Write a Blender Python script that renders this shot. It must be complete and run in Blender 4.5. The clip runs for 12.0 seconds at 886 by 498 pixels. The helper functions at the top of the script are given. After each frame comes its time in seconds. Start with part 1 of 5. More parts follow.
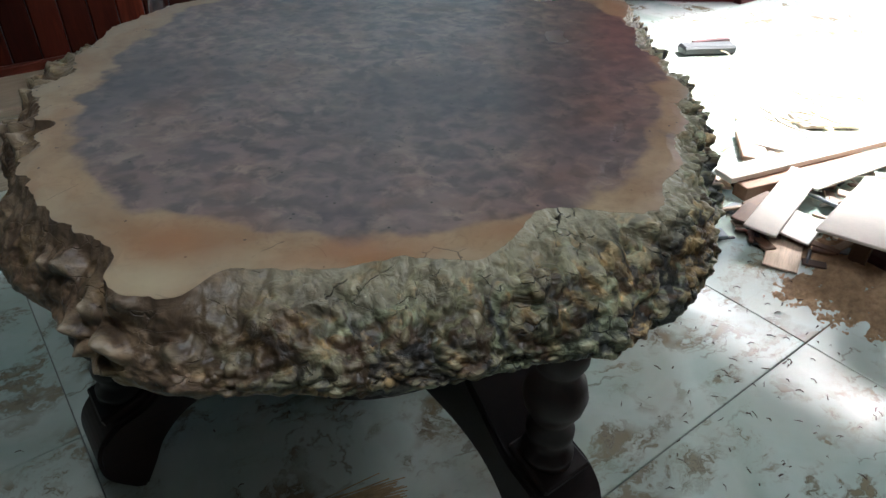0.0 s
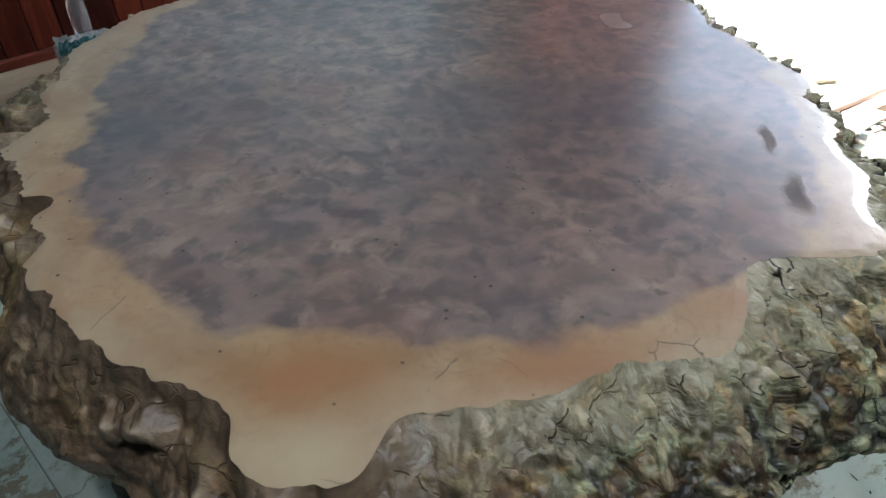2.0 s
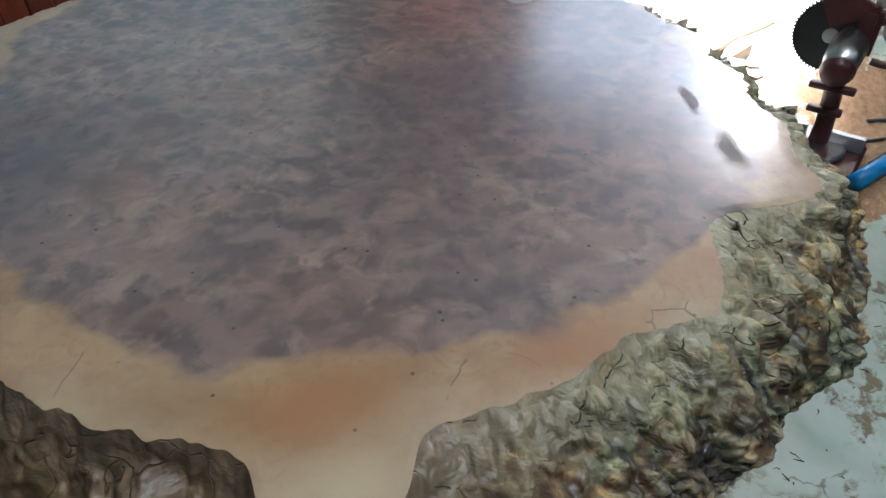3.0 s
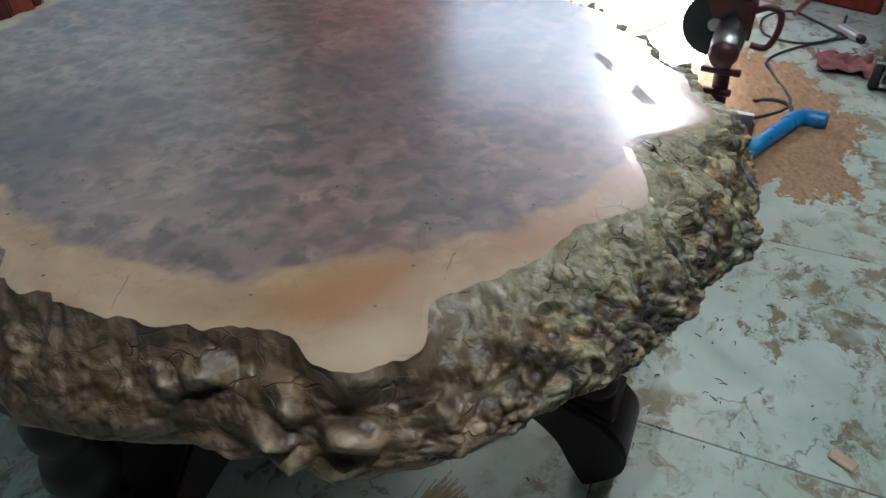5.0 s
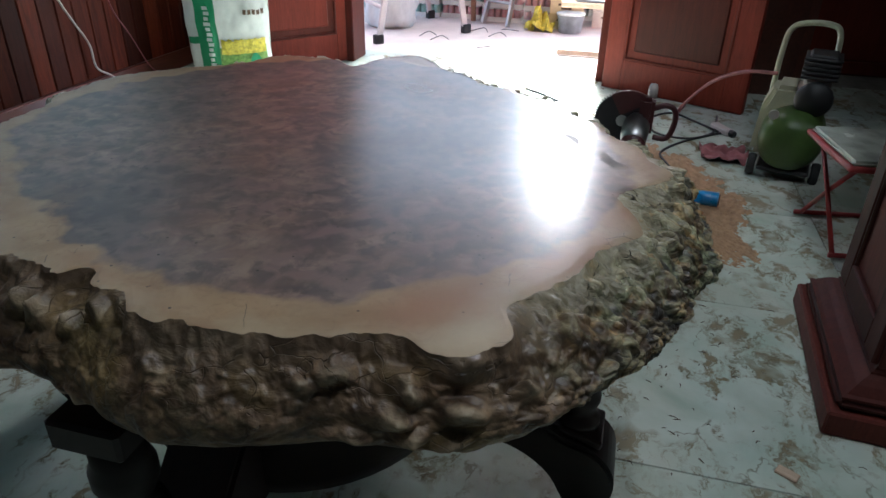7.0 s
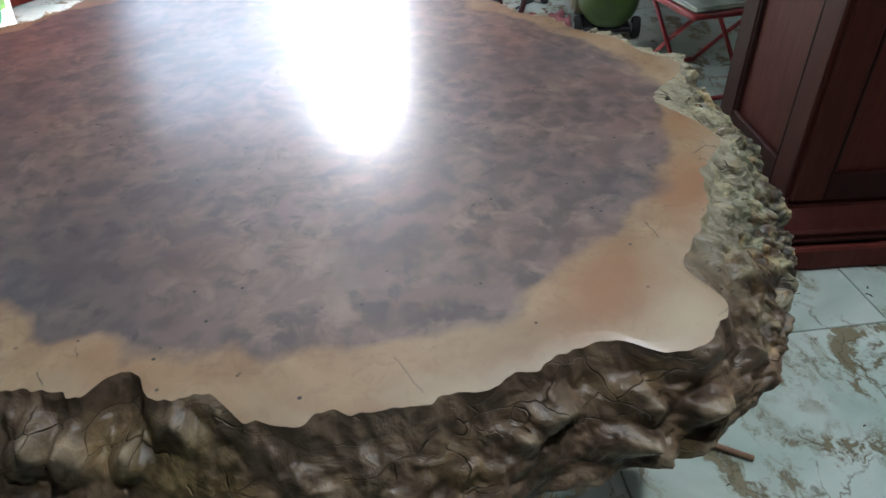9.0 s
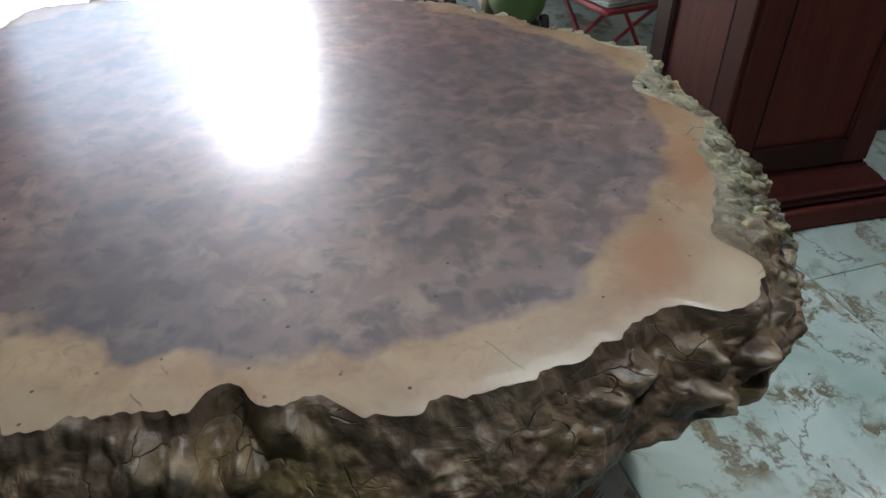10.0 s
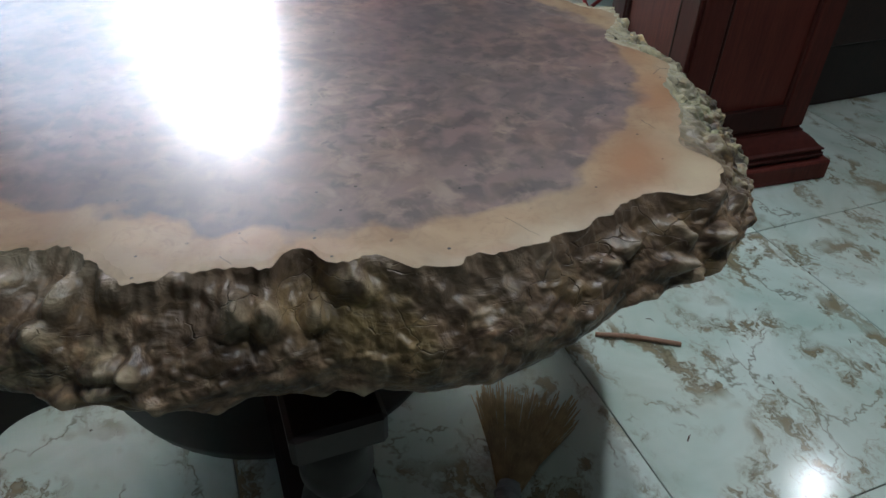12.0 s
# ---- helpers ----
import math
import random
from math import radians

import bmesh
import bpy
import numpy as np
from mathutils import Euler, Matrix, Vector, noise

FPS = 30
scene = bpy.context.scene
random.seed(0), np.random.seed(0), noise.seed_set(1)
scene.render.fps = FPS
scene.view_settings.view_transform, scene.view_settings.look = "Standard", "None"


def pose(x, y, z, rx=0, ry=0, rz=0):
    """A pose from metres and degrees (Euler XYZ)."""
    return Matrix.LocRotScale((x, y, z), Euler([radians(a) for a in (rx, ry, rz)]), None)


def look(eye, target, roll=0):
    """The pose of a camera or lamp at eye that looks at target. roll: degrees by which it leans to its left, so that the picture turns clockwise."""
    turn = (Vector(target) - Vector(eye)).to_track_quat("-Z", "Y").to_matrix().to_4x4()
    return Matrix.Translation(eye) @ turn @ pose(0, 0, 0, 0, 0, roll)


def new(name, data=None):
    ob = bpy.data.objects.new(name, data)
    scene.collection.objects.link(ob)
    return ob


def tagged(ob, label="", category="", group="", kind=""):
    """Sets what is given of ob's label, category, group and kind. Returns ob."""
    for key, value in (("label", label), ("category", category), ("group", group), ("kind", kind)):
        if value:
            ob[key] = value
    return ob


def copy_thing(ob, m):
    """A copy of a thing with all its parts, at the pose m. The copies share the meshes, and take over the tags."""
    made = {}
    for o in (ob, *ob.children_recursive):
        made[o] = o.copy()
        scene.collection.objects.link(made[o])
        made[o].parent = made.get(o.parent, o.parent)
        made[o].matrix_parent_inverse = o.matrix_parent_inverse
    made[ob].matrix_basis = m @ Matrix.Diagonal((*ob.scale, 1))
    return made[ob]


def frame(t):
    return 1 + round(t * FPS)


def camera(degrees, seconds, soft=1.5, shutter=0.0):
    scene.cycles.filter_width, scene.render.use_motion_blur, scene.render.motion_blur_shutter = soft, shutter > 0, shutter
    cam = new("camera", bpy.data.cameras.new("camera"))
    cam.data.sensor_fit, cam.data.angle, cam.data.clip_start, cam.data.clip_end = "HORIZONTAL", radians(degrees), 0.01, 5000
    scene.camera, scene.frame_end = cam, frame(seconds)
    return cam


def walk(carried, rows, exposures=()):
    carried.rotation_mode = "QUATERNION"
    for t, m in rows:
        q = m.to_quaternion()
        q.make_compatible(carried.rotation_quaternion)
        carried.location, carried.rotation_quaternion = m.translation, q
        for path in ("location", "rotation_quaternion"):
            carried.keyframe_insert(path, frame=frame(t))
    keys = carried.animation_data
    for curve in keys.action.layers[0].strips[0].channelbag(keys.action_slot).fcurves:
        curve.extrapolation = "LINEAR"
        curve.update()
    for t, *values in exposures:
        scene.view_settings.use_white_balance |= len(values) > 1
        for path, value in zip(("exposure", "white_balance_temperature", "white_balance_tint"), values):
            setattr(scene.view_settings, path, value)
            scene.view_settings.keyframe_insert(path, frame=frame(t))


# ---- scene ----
cam = camera(66.3, 12.0)
PATH = [
    (0, (-0.581, -0.804, 1.196), (0.415, 0.504, 0.057), 0.6),
    (0.5, (-0.697, -0.698, 1.189), (0.441, 0.51, 0.072), -1.0),
    (1, (-0.733, -0.622, 1.178), (0.421, 0.535, 0.024), 0.5),
    (1.5, (-0.677, -0.515, 1.178), (0.452, 0.655, 0.014), -1.3),
    (2, (-0.623, -0.454, 1.174), (0.504, 0.669, -0.038), -1.0),
    (2.5, (-0.626, -0.426, 1.172), (0.591, 0.577, -0.058), -0.7),
    (3, (-0.659, -0.369, 1.177), (0.651, 0.466, -0.083), -1.4),
    (3.5, (-0.706, -0.304, 1.173), (0.677, 0.32, -0.13), -1.4),
    (3.7, (-0.719, -0.293, 1.172), (0.695, 0.242, -0.137), 0.0),
    (5.3, (-0.854, -0.406, 1.176), (0.617, 0.335, 0.042), -2.4),
    (5.5, (-0.87, -0.404, 1.181), (0.66, 0.376, 0.155), -2.4),
    (6, (-0.972, -0.355, 1.225), (0.714, 0.475, 0.54), 0.5),
    (6.5, (-1.043, -0.308, 1.215), (0.671, 0.423, 0.489), 0.7),
    (7, (-1.067, -0.284, 1.188), (0.637, 0.154, 0.238), 1.2),
    (7.2, (-1.064, -0.271, 1.18), (0.637, 0.075, 0.186), 1.9),
    (8.8, (-0.908, 0.045, 1.163), (0.7, -0.063, -0.021), -0.1),
    (9, (-0.896, 0.095, 1.177), (0.688, -0.08, -0.03), -1.9),
    (9.5, (-0.888, 0.205, 1.185), (0.651, -0.185, -0.032), -0.6),
    (10, (-0.894, 0.254, 1.188), (0.635, -0.205, -0.017), -0.5),
    (10.5, (-0.901, 0.263, 1.187), (0.574, -0.333, -0.025), 0.6),
    (11, (-0.967, 0.259, 1.187), (0.529, -0.247, -0.04), -1.1),
    (11.5, (-1.069, 0.273, 1.178), (0.418, -0.136, -0.095), -1.9),
    (12, (-1.035, 0.382, 1.179), (0.444, -0.205, -0.032), 1.6),
]
STOPS = 3.68
EXPOSURES = [(0, -0.45), (0.5, -0.5), (1.0, -0.4), (1.5, -0.15), (3.5, 0), (5.5, 0), (5.8, -0.5), (6.0, -0.85), (6.5, -0.85), (7.0, -0.75), (7.2, -0.65), (8.8, 0), (12, 0)]
walk(cam, [(t, look(eye, target, roll)) for t, eye, target, roll in PATH], [(t, STOPS + e, 5850, 6) for t, e in EXPOSURES])

# ---- light ----
world = bpy.data.worlds.new("sky")
scene.world = world
world.use_nodes = True
wn = world.node_tree.nodes
sky = wn.new("ShaderNodeTexSky")
sky.sky_type, sky.sun_disc = "NISHITA", False
sky.air_density, sky.dust_density, sky.ozone_density = 0.6, 5.0, 0.4
sky.sun_elevation, sky.sun_rotation = radians(50), radians(90)
world.node_tree.links.new(sky.outputs[0], wn["Background"].inputs[0])
wn["Background"].inputs[1].default_value = 0.17
sun = new("sun", bpy.data.lights.new("sun", "SUN"))
sun.data.energy, sun.data.angle, sun.data.color = 4.6, radians(14), (1.0, 0.98, 0.95)
sun.matrix_world = look((6.43, 0.2, 7.66), (0, 0, 0))


def window_light(name, eye, target, w, h, power, colour):
    ob = new(name, bpy.data.lights.new(name, "AREA"))
    ob.data.shape, ob.data.size, ob.data.size_y = "RECTANGLE", w, h
    ob.data.energy, ob.data.color = power, colour
    ob.matrix_world = look(eye, target)
    return ob


# ---- materials ----
class Nodes:
    """Short hand for building one node material."""

    def __init__(self, name):
        self.mat = bpy.data.materials.new(name)
        self.mat.use_nodes = True
        self.tree = self.mat.node_tree
        self.bsdf = self.tree.nodes["Principled BSDF"]
        self.co = self.tree.nodes.new("ShaderNodeTexCoord").outputs["Object"]

    def node(self, kind, **inputs):
        n = self.tree.nodes.new("ShaderNode" + kind)
        for key, value in inputs.items():
            self.put(n.inputs[key.replace("_", " ")], value)
        return n

    def put(self, socket, value):
        if isinstance(value, bpy.types.NodeSocket):
            self.tree.links.new(value, socket)
        elif isinstance(value, tuple) and len(value) == 3 and socket.type == "RGBA":
            socket.default_value = (*value, 1)
        else:
            socket.default_value = value

    def scaled(self, sx, sy, sz, per_object=0.0, turn=0.0):
        m = self.node("Mapping", Vector=self.co)
        m.inputs["Scale"].default_value = (sx, sy, sz)
        m.inputs["Rotation"].default_value = (0, 0, turn)
        if per_object:
            rnd = self.node("ObjectInfo").outputs["Random"]
            mul = self.node("VectorMath", Vector=(per_object, per_object * 1.7, per_object * 0.6))
            mul.operation = "SCALE"
            self.put(mul.inputs["Scale"], rnd)
            self.put(m.inputs["Location"], mul.outputs[0])
        return m.outputs[0]

    def noise(self, vec, scale, detail=4, rough=0.55, distort=0.0):
        n = self.node("TexNoise", Vector=vec, Scale=scale, Detail=detail, Roughness=rough, Distortion=distort)
        return n.outputs["Fac"]

    def voronoi(self, vec, scale, feature="F1"):
        n = self.node("TexVoronoi", Vector=vec, Scale=scale)
        n.feature = feature
        return n.outputs["Distance"]

    def ramp(self, fac, *stops):
        n = self.node("ValToRGB", Fac=fac)
        e = n.color_ramp.elements
        for i, (p, c) in enumerate(stops):
            el = e[i] if i < 2 else e.new(p)
            el.position = p
            el.color = (*c, 1) if isinstance(c, tuple) else (c, c, c, 1)
        return n.outputs[0]

    def mix(self, fac, a, b, blend="MIX"):
        n = self.tree.nodes.new("ShaderNodeMix")
        n.data_type, n.blend_type = "RGBA", blend
        for key, v in ((0, fac), (6, a), (7, b)):
            self.put(n.inputs[key], v)
        return n.outputs[2]

    def math(self, op, a, b=0.0, clamp=False):
        n = self.node("Math")
        n.operation, n.use_clamp = op, clamp
        self.put(n.inputs[0], a)
        self.put(n.inputs[1], b)
        return n.outputs[0]

    def bump(self, height, strength=0.3, dist=0.01, normal=None):
        n = self.node("Bump", Height=height, Strength=strength, Distance=dist)
        if normal is not None:
            self.put(n.inputs["Normal"], normal)
        return n.outputs[0]

    def done(self, colour, rough, normal=None, metal=0.0, coat=0.0, coat_rough=0.1, spec=0.5):
        self.put(self.bsdf.inputs["Base Color"], colour)
        self.put(self.bsdf.inputs["Roughness"], rough)
        self.put(self.bsdf.inputs["Metallic"], metal)
        self.put(self.bsdf.inputs["Coat Weight"], coat)
        self.put(self.bsdf.inputs["Coat Roughness"], coat_rough)
        self.put(self.bsdf.inputs["Specular IOR Level"], spec)
        if normal is not None:
            self.put(self.bsdf.inputs["Normal"], normal)
        return self.mat


def plain(name, colour, rough=0.5, metal=0.0, vary=0.25, scale=14, bump=0.15, coat=0.0):
    """A surface of one colour with blotches, fine grain and a little relief."""
    n = Nodes(name)
    v = n.scaled(1, 1, 1, 9.0)
    big, fine = n.noise(v, scale), n.noise(v, scale * 12, 3)
    dark = tuple(c * (1 - vary) for c in colour)
    lite = tuple(min(1, c * (1 + vary)) for c in colour)
    col = n.mix(n.ramp(big, (0.3, 0.0), (0.7, 1.0)), dark, lite)
    col = n.mix(n.math("MULTIPLY", fine, 0.35), col, tuple(c * 0.6 for c in colour))
    r = n.math("ADD", n.math("MULTIPLY", big, 0.2), rough - 0.1)
    return n.done(col, r, n.bump(fine, bump, 0.004), metal, coat)


def varnished(name, dark, lite, along="z", rough=0.28, scale=1.0, coat=0.5, spec=0.5):
    """Varnished timber, grain along one axis."""
    n = Nodes(name)
    k = {"x": (1.2, 14, 14), "y": (14, 1.2, 14), "z": (14, 14, 1.2)}[along]
    v = n.scaled(*(c * scale for c in k), 11.0)
    grain = n.noise(v, 2.2, 6, 0.6, 1.2)
    fine = n.noise(v, 16, 4, 0.6)
    blot = n.noise(n.scaled(1, 1, 1, 5.0), 2.5)
    rnd = n.node("ObjectInfo").outputs["Random"]
    col = n.mix(n.ramp(grain, (0.32, 0.0), (0.68, 1.0)), dark, lite)
    col = n.mix(n.math("MULTIPLY", n.ramp(fine, (0.45, 0.0), (0.7, 1.0)), 0.45), col, tuple(c * 0.45 for c in dark))
    col = n.mix(n.math("MULTIPLY", n.ramp(blot, (0.35, 0.0), (0.7, 1.0)), 0.35), col, tuple(c * 1.35 for c in lite))
    col = n.mix(0.8, col, n.ramp(rnd, (0.0, 0.12), (0.5, 0.75), (1.0, 1.4)), "MULTIPLY")
    r = n.math("ADD", n.math("MULTIPLY", blot, 0.2), rough - 0.08)
    return n.done(col, r, n.bump(grain, 0.08, 0.003), 0.0, coat, 0.15, spec)


def polished_slab():
    """Heartwood, purplish brown and burred, with a pale sapwood rim, under a clear finish."""
    n = Nodes("polished_burl")
    v = n.scaled(1, 1, 1)
    warp = n.noise(v, 3.0, 3, 0.5)
    bend = n.node("TexNoise", Vector=v, Scale=16.0, Detail=3.0)
    curl = n.mix(0.02, v, bend.outputs["Color"])
    cloud = n.noise(v, 5.5, 5, 0.6, 0.8)
    blot = n.noise(curl, 32, 2, 0.5, 0.3)
    flake = n.noise(curl, 26, 4, 0.6, 0.5)
    where = n.noise(v, 7, 3, 0.6)
    fine = n.noise(v, 160, 3, 0.6)
    heart = n.mix(n.ramp(cloud, (0.32, 0.0), (0.68, 1.0)), (0.088, 0.058, 0.058), (0.175, 0.116, 0.106))
    heart = n.mix(n.math("MULTIPLY", n.ramp(blot, (0.40, 0.0), (0.62, 1.0)), 0.65), heart, (0.31, 0.205, 0.175))
    speck = n.math("MULTIPLY", n.ramp(flake, (0.47, 0.0), (0.66, 1.0)), n.ramp(where, (0.36, 0.25), (0.56, 1.0)))
    heart = n.mix(n.math("MULTIPLY", speck, 0.7), heart, (0.44, 0.31, 0.225))
    ember = n.math("MULTIPLY", n.ramp(n.noise(v, 6.5, 4, 0.6), (0.50, 0.0), (0.64, 1.0)), 0.4)
    heart = n.mix(ember, heart, (0.20, 0.095, 0.06))
    pit = n.math("MULTIPLY", n.ramp(n.noise(curl, 30, 3, 0.5, 0.4), (0.64, 0.0), (0.70, 1.0)), 0.6)
    heart = n.mix(pit, heart, (0.075, 0.045, 0.045))
    d = n.node("VectorMath", Vector=v)
    d.operation = "LENGTH"
    ring = n.node("Math")
    ring.operation = "SINE"
    n.put(ring.inputs[0], n.math("MULTIPLY", n.math("ADD", d.outputs["Value"], n.math("MULTIPLY", warp, 0.22)), 75.0))
    heart = n.mix(n.math("MULTIPLY", n.ramp(ring.outputs[0], (0.5, 0.0), (1.0, 1.0)), 0.16), heart, (0.24, 0.15, 0.10))
    off = n.node("VectorMath", Vector=v)
    off.operation = "DISTANCE"
    n.put(off.inputs[1], (0.03, 0.035, 0.0))
    away = n.math("ADD", off.outputs["Value"], n.math("MULTIPLY", n.math("SUBTRACT", n.noise(v, 5, 5, 0.65), 0.5), 0.12))
    halo = n.math("ADD", n.ramp(away, (0.225, 0.0), (0.243, 1.0), (0.262, 0.0)), n.math("MULTIPLY", n.ramp(away, (0.12, 0.0), (0.135, 1.0), (0.155, 0.0)), 0.6))
    halo = n.math("MULTIPLY", halo, n.ramp(n.noise(v, 18, 4, 0.7), (0.42, 0.0), (0.62, 1.0)))
    heart = n.mix(n.math("MULTIPLY", halo, 0.6), heart, (0.40, 0.29, 0.20))
    blue = n.noise(v, 2.1, 2, 0.5)
    heart = n.mix(n.math("MULTIPLY", n.ramp(blue, (0.47, 0.0), (0.66, 1.0)), 0.6), heart, (0.058, 0.052, 0.064))
    sap_tone = n.noise(v, 9, 4, 0.6, 0.6)
    sap = n.mix(n.ramp(sap_tone, (0.35, 0.0), (0.65, 1.0)), (0.35, 0.20, 0.092), (0.51, 0.35, 0.19))
    streak = n.noise(n.scaled(1, 1, 1), 34, 5, 0.65, 2.5)
    sap = n.mix(n.math("MULTIPLY", n.ramp(streak, (0.5, 0.0), (0.68, 1.0)), 0.5), sap, (0.27, 0.15, 0.075))
    orange = n.noise(v, 4.2, 3)
    sap = n.mix(n.math("MULTIPLY", n.ramp(orange, (0.5, 0.0), (0.66, 1.0)), 0.55), sap, (0.41, 0.20, 0.085))
    creamy = n.voronoi(curl, 9)
    sap = n.mix(n.math("MULTIPLY", n.ramp(creamy, (0.2, 1.0), (0.6, 0.0)), 0.25), sap, (0.58, 0.45, 0.28))
    rim = n.node("Attribute")
    rim.attribute_name = "sap"
    lobe = n.voronoi(curl, 17, "SMOOTH_F1")
    wob = n.math("ADD", n.math("MULTIPLY", n.math("SUBTRACT", n.noise(v, 10, 4, 0.55), 0.5), 1.1), rim.outputs["Fac"])
    wob = n.math("ADD", wob, n.math("MULTIPLY", n.math("SUBTRACT", 0.45, lobe), 0.7))
    col = n.mix(n.ramp(wob, (0.80, 0.0), (1.14, 1.0)), sap, heart)
    pale = n.math("MULTIPLY", n.ramp(wob, (0.05, 1.0), (0.35, 0.0)), 0.5)
    col = n.mix(pale, col, (0.50, 0.38, 0.24))
    pores = n.voronoi(v, 42)
    pick = n.noise(v, 17, 2)
    hole = n.math("MULTIPLY", n.ramp(pores, (0.06, 1.0), (0.10, 0.0)), n.ramp(pick, (0.50, 0.0), (0.54, 1.0)))
    hole = n.math("MULTIPLY", hole, n.ramp(wob, (1.0, 1.0), (1.4, 0.0)))
    col = n.mix(hole, col, (0.03, 0.02, 0.015))
    seam = n.voronoi(n.mix(0.03, v, bend.outputs["Color"]), 9, "DISTANCE_TO_EDGE")
    check = n.math("MULTIPLY", n.ramp(seam, (0.0, 1.0), (0.008, 0.0)), n.ramp(n.noise(v, 14, 3), (0.57, 0.0), (0.60, 1.0)))
    check = n.math("MULTIPLY", check, n.ramp(wob, (0.45, 1.0), (0.8, 0.0)))
    col = n.mix(n.math("MULTIPLY", check, 0.85), col, (0.06, 0.04, 0.025))
    ragged = n.node("TexNoise", Vector=v, Scale=22.0, Detail=3.0)

    def spot(x, y, rx, ry, turn, soft=0.5):
        """1 inside a ragged oval patch, 0 outside."""
        m = n.node("Mapping", Vector=n.mix(0.035, v, ragged.outputs["Color"]))
        m.vector_type = "TEXTURE"
        m.inputs["Location"].default_value = (x + 0.017, y + 0.017, 0.0175)
        m.inputs["Rotation"].default_value = (0, 0, turn)
        m.inputs["Scale"].default_value = (rx, ry, 1)
        length = n.node("VectorMath", Vector=m.outputs[0])
        length.operation = "LENGTH"
        return n.ramp(length.outputs["Value"], (1 - soft, 1.0), (1.0, 0.0))

    for x, y, rx, ry, turn, k in ((-0.470, -0.345, 0.10, 0.06, -0.75, 0.95), (-0.325, -0.482, 0.11, 0.04, -0.5, 0.8), (-0.15, -0.545, 0.08, 0.03, -0.2, 0.6), (-0.58, -0.13, 0.05, 0.02, 1.4, 0.5), (-0.33, -0.535, 0.05, 0.03, -0.4, 0.6)):
        col = n.mix(n.math("MULTIPLY", spot(x, y, rx, ry, turn, 0.9), k), col, (0.39, 0.17, 0.058))
    for x, y, rx, ry, turn, k in ((-0.515, -0.405, 0.06, 0.045, -0.75, 0.9), (-0.575, -0.19, 0.06, 0.03, 1.3, 0.5), (-0.54, 0.0, 0.06, 0.025, 1.5, 0.4)):
        col = n.mix(n.math("MULTIPLY", spot(x, y, rx, ry, turn, 0.9), k), col, (0.60, 0.47, 0.29))
    dull = None
    for x, y, rx, ry, turn in ((0.150, -0.440, 0.040, 0.011, 0.62), (0.05, -0.518, 0.050, 0.015, 0.50)):
        here = spot(x, y, rx, ry, turn, 0.4)
        col = n.mix(n.math("MULTIPLY", here, 0.55), col, (0.085, 0.06, 0.052))
        dull = here if dull is None else n.math("MAXIMUM", dull, here)
    haze = n.noise(v, 3.5, 2, 0.5)
    r = n.math("ADD", n.math("MULTIPLY", haze, 0.3), 0.34)
    n.put(n.bsdf.inputs["IOR"], 1.6)
    nm = n.bump(fine, 0.02, 0.002)
    n.put(n.bsdf.inputs["Coat IOR"], 1.9)
    nm = n.bump(n.math("MULTIPLY", dull, -1.0), 0.5, 0.003, nm)
    r = n.math("ADD", r, n.math("MULTIPLY", dull, 0.2))
    return n.done(col, r, nm, 0.0, n.math("SUBTRACT", 1.0, n.math("MULTIPLY", dull, 0.85)), n.math("ADD", n.math("MULTIPLY", haze, 0.24), 0.10), 0.8)


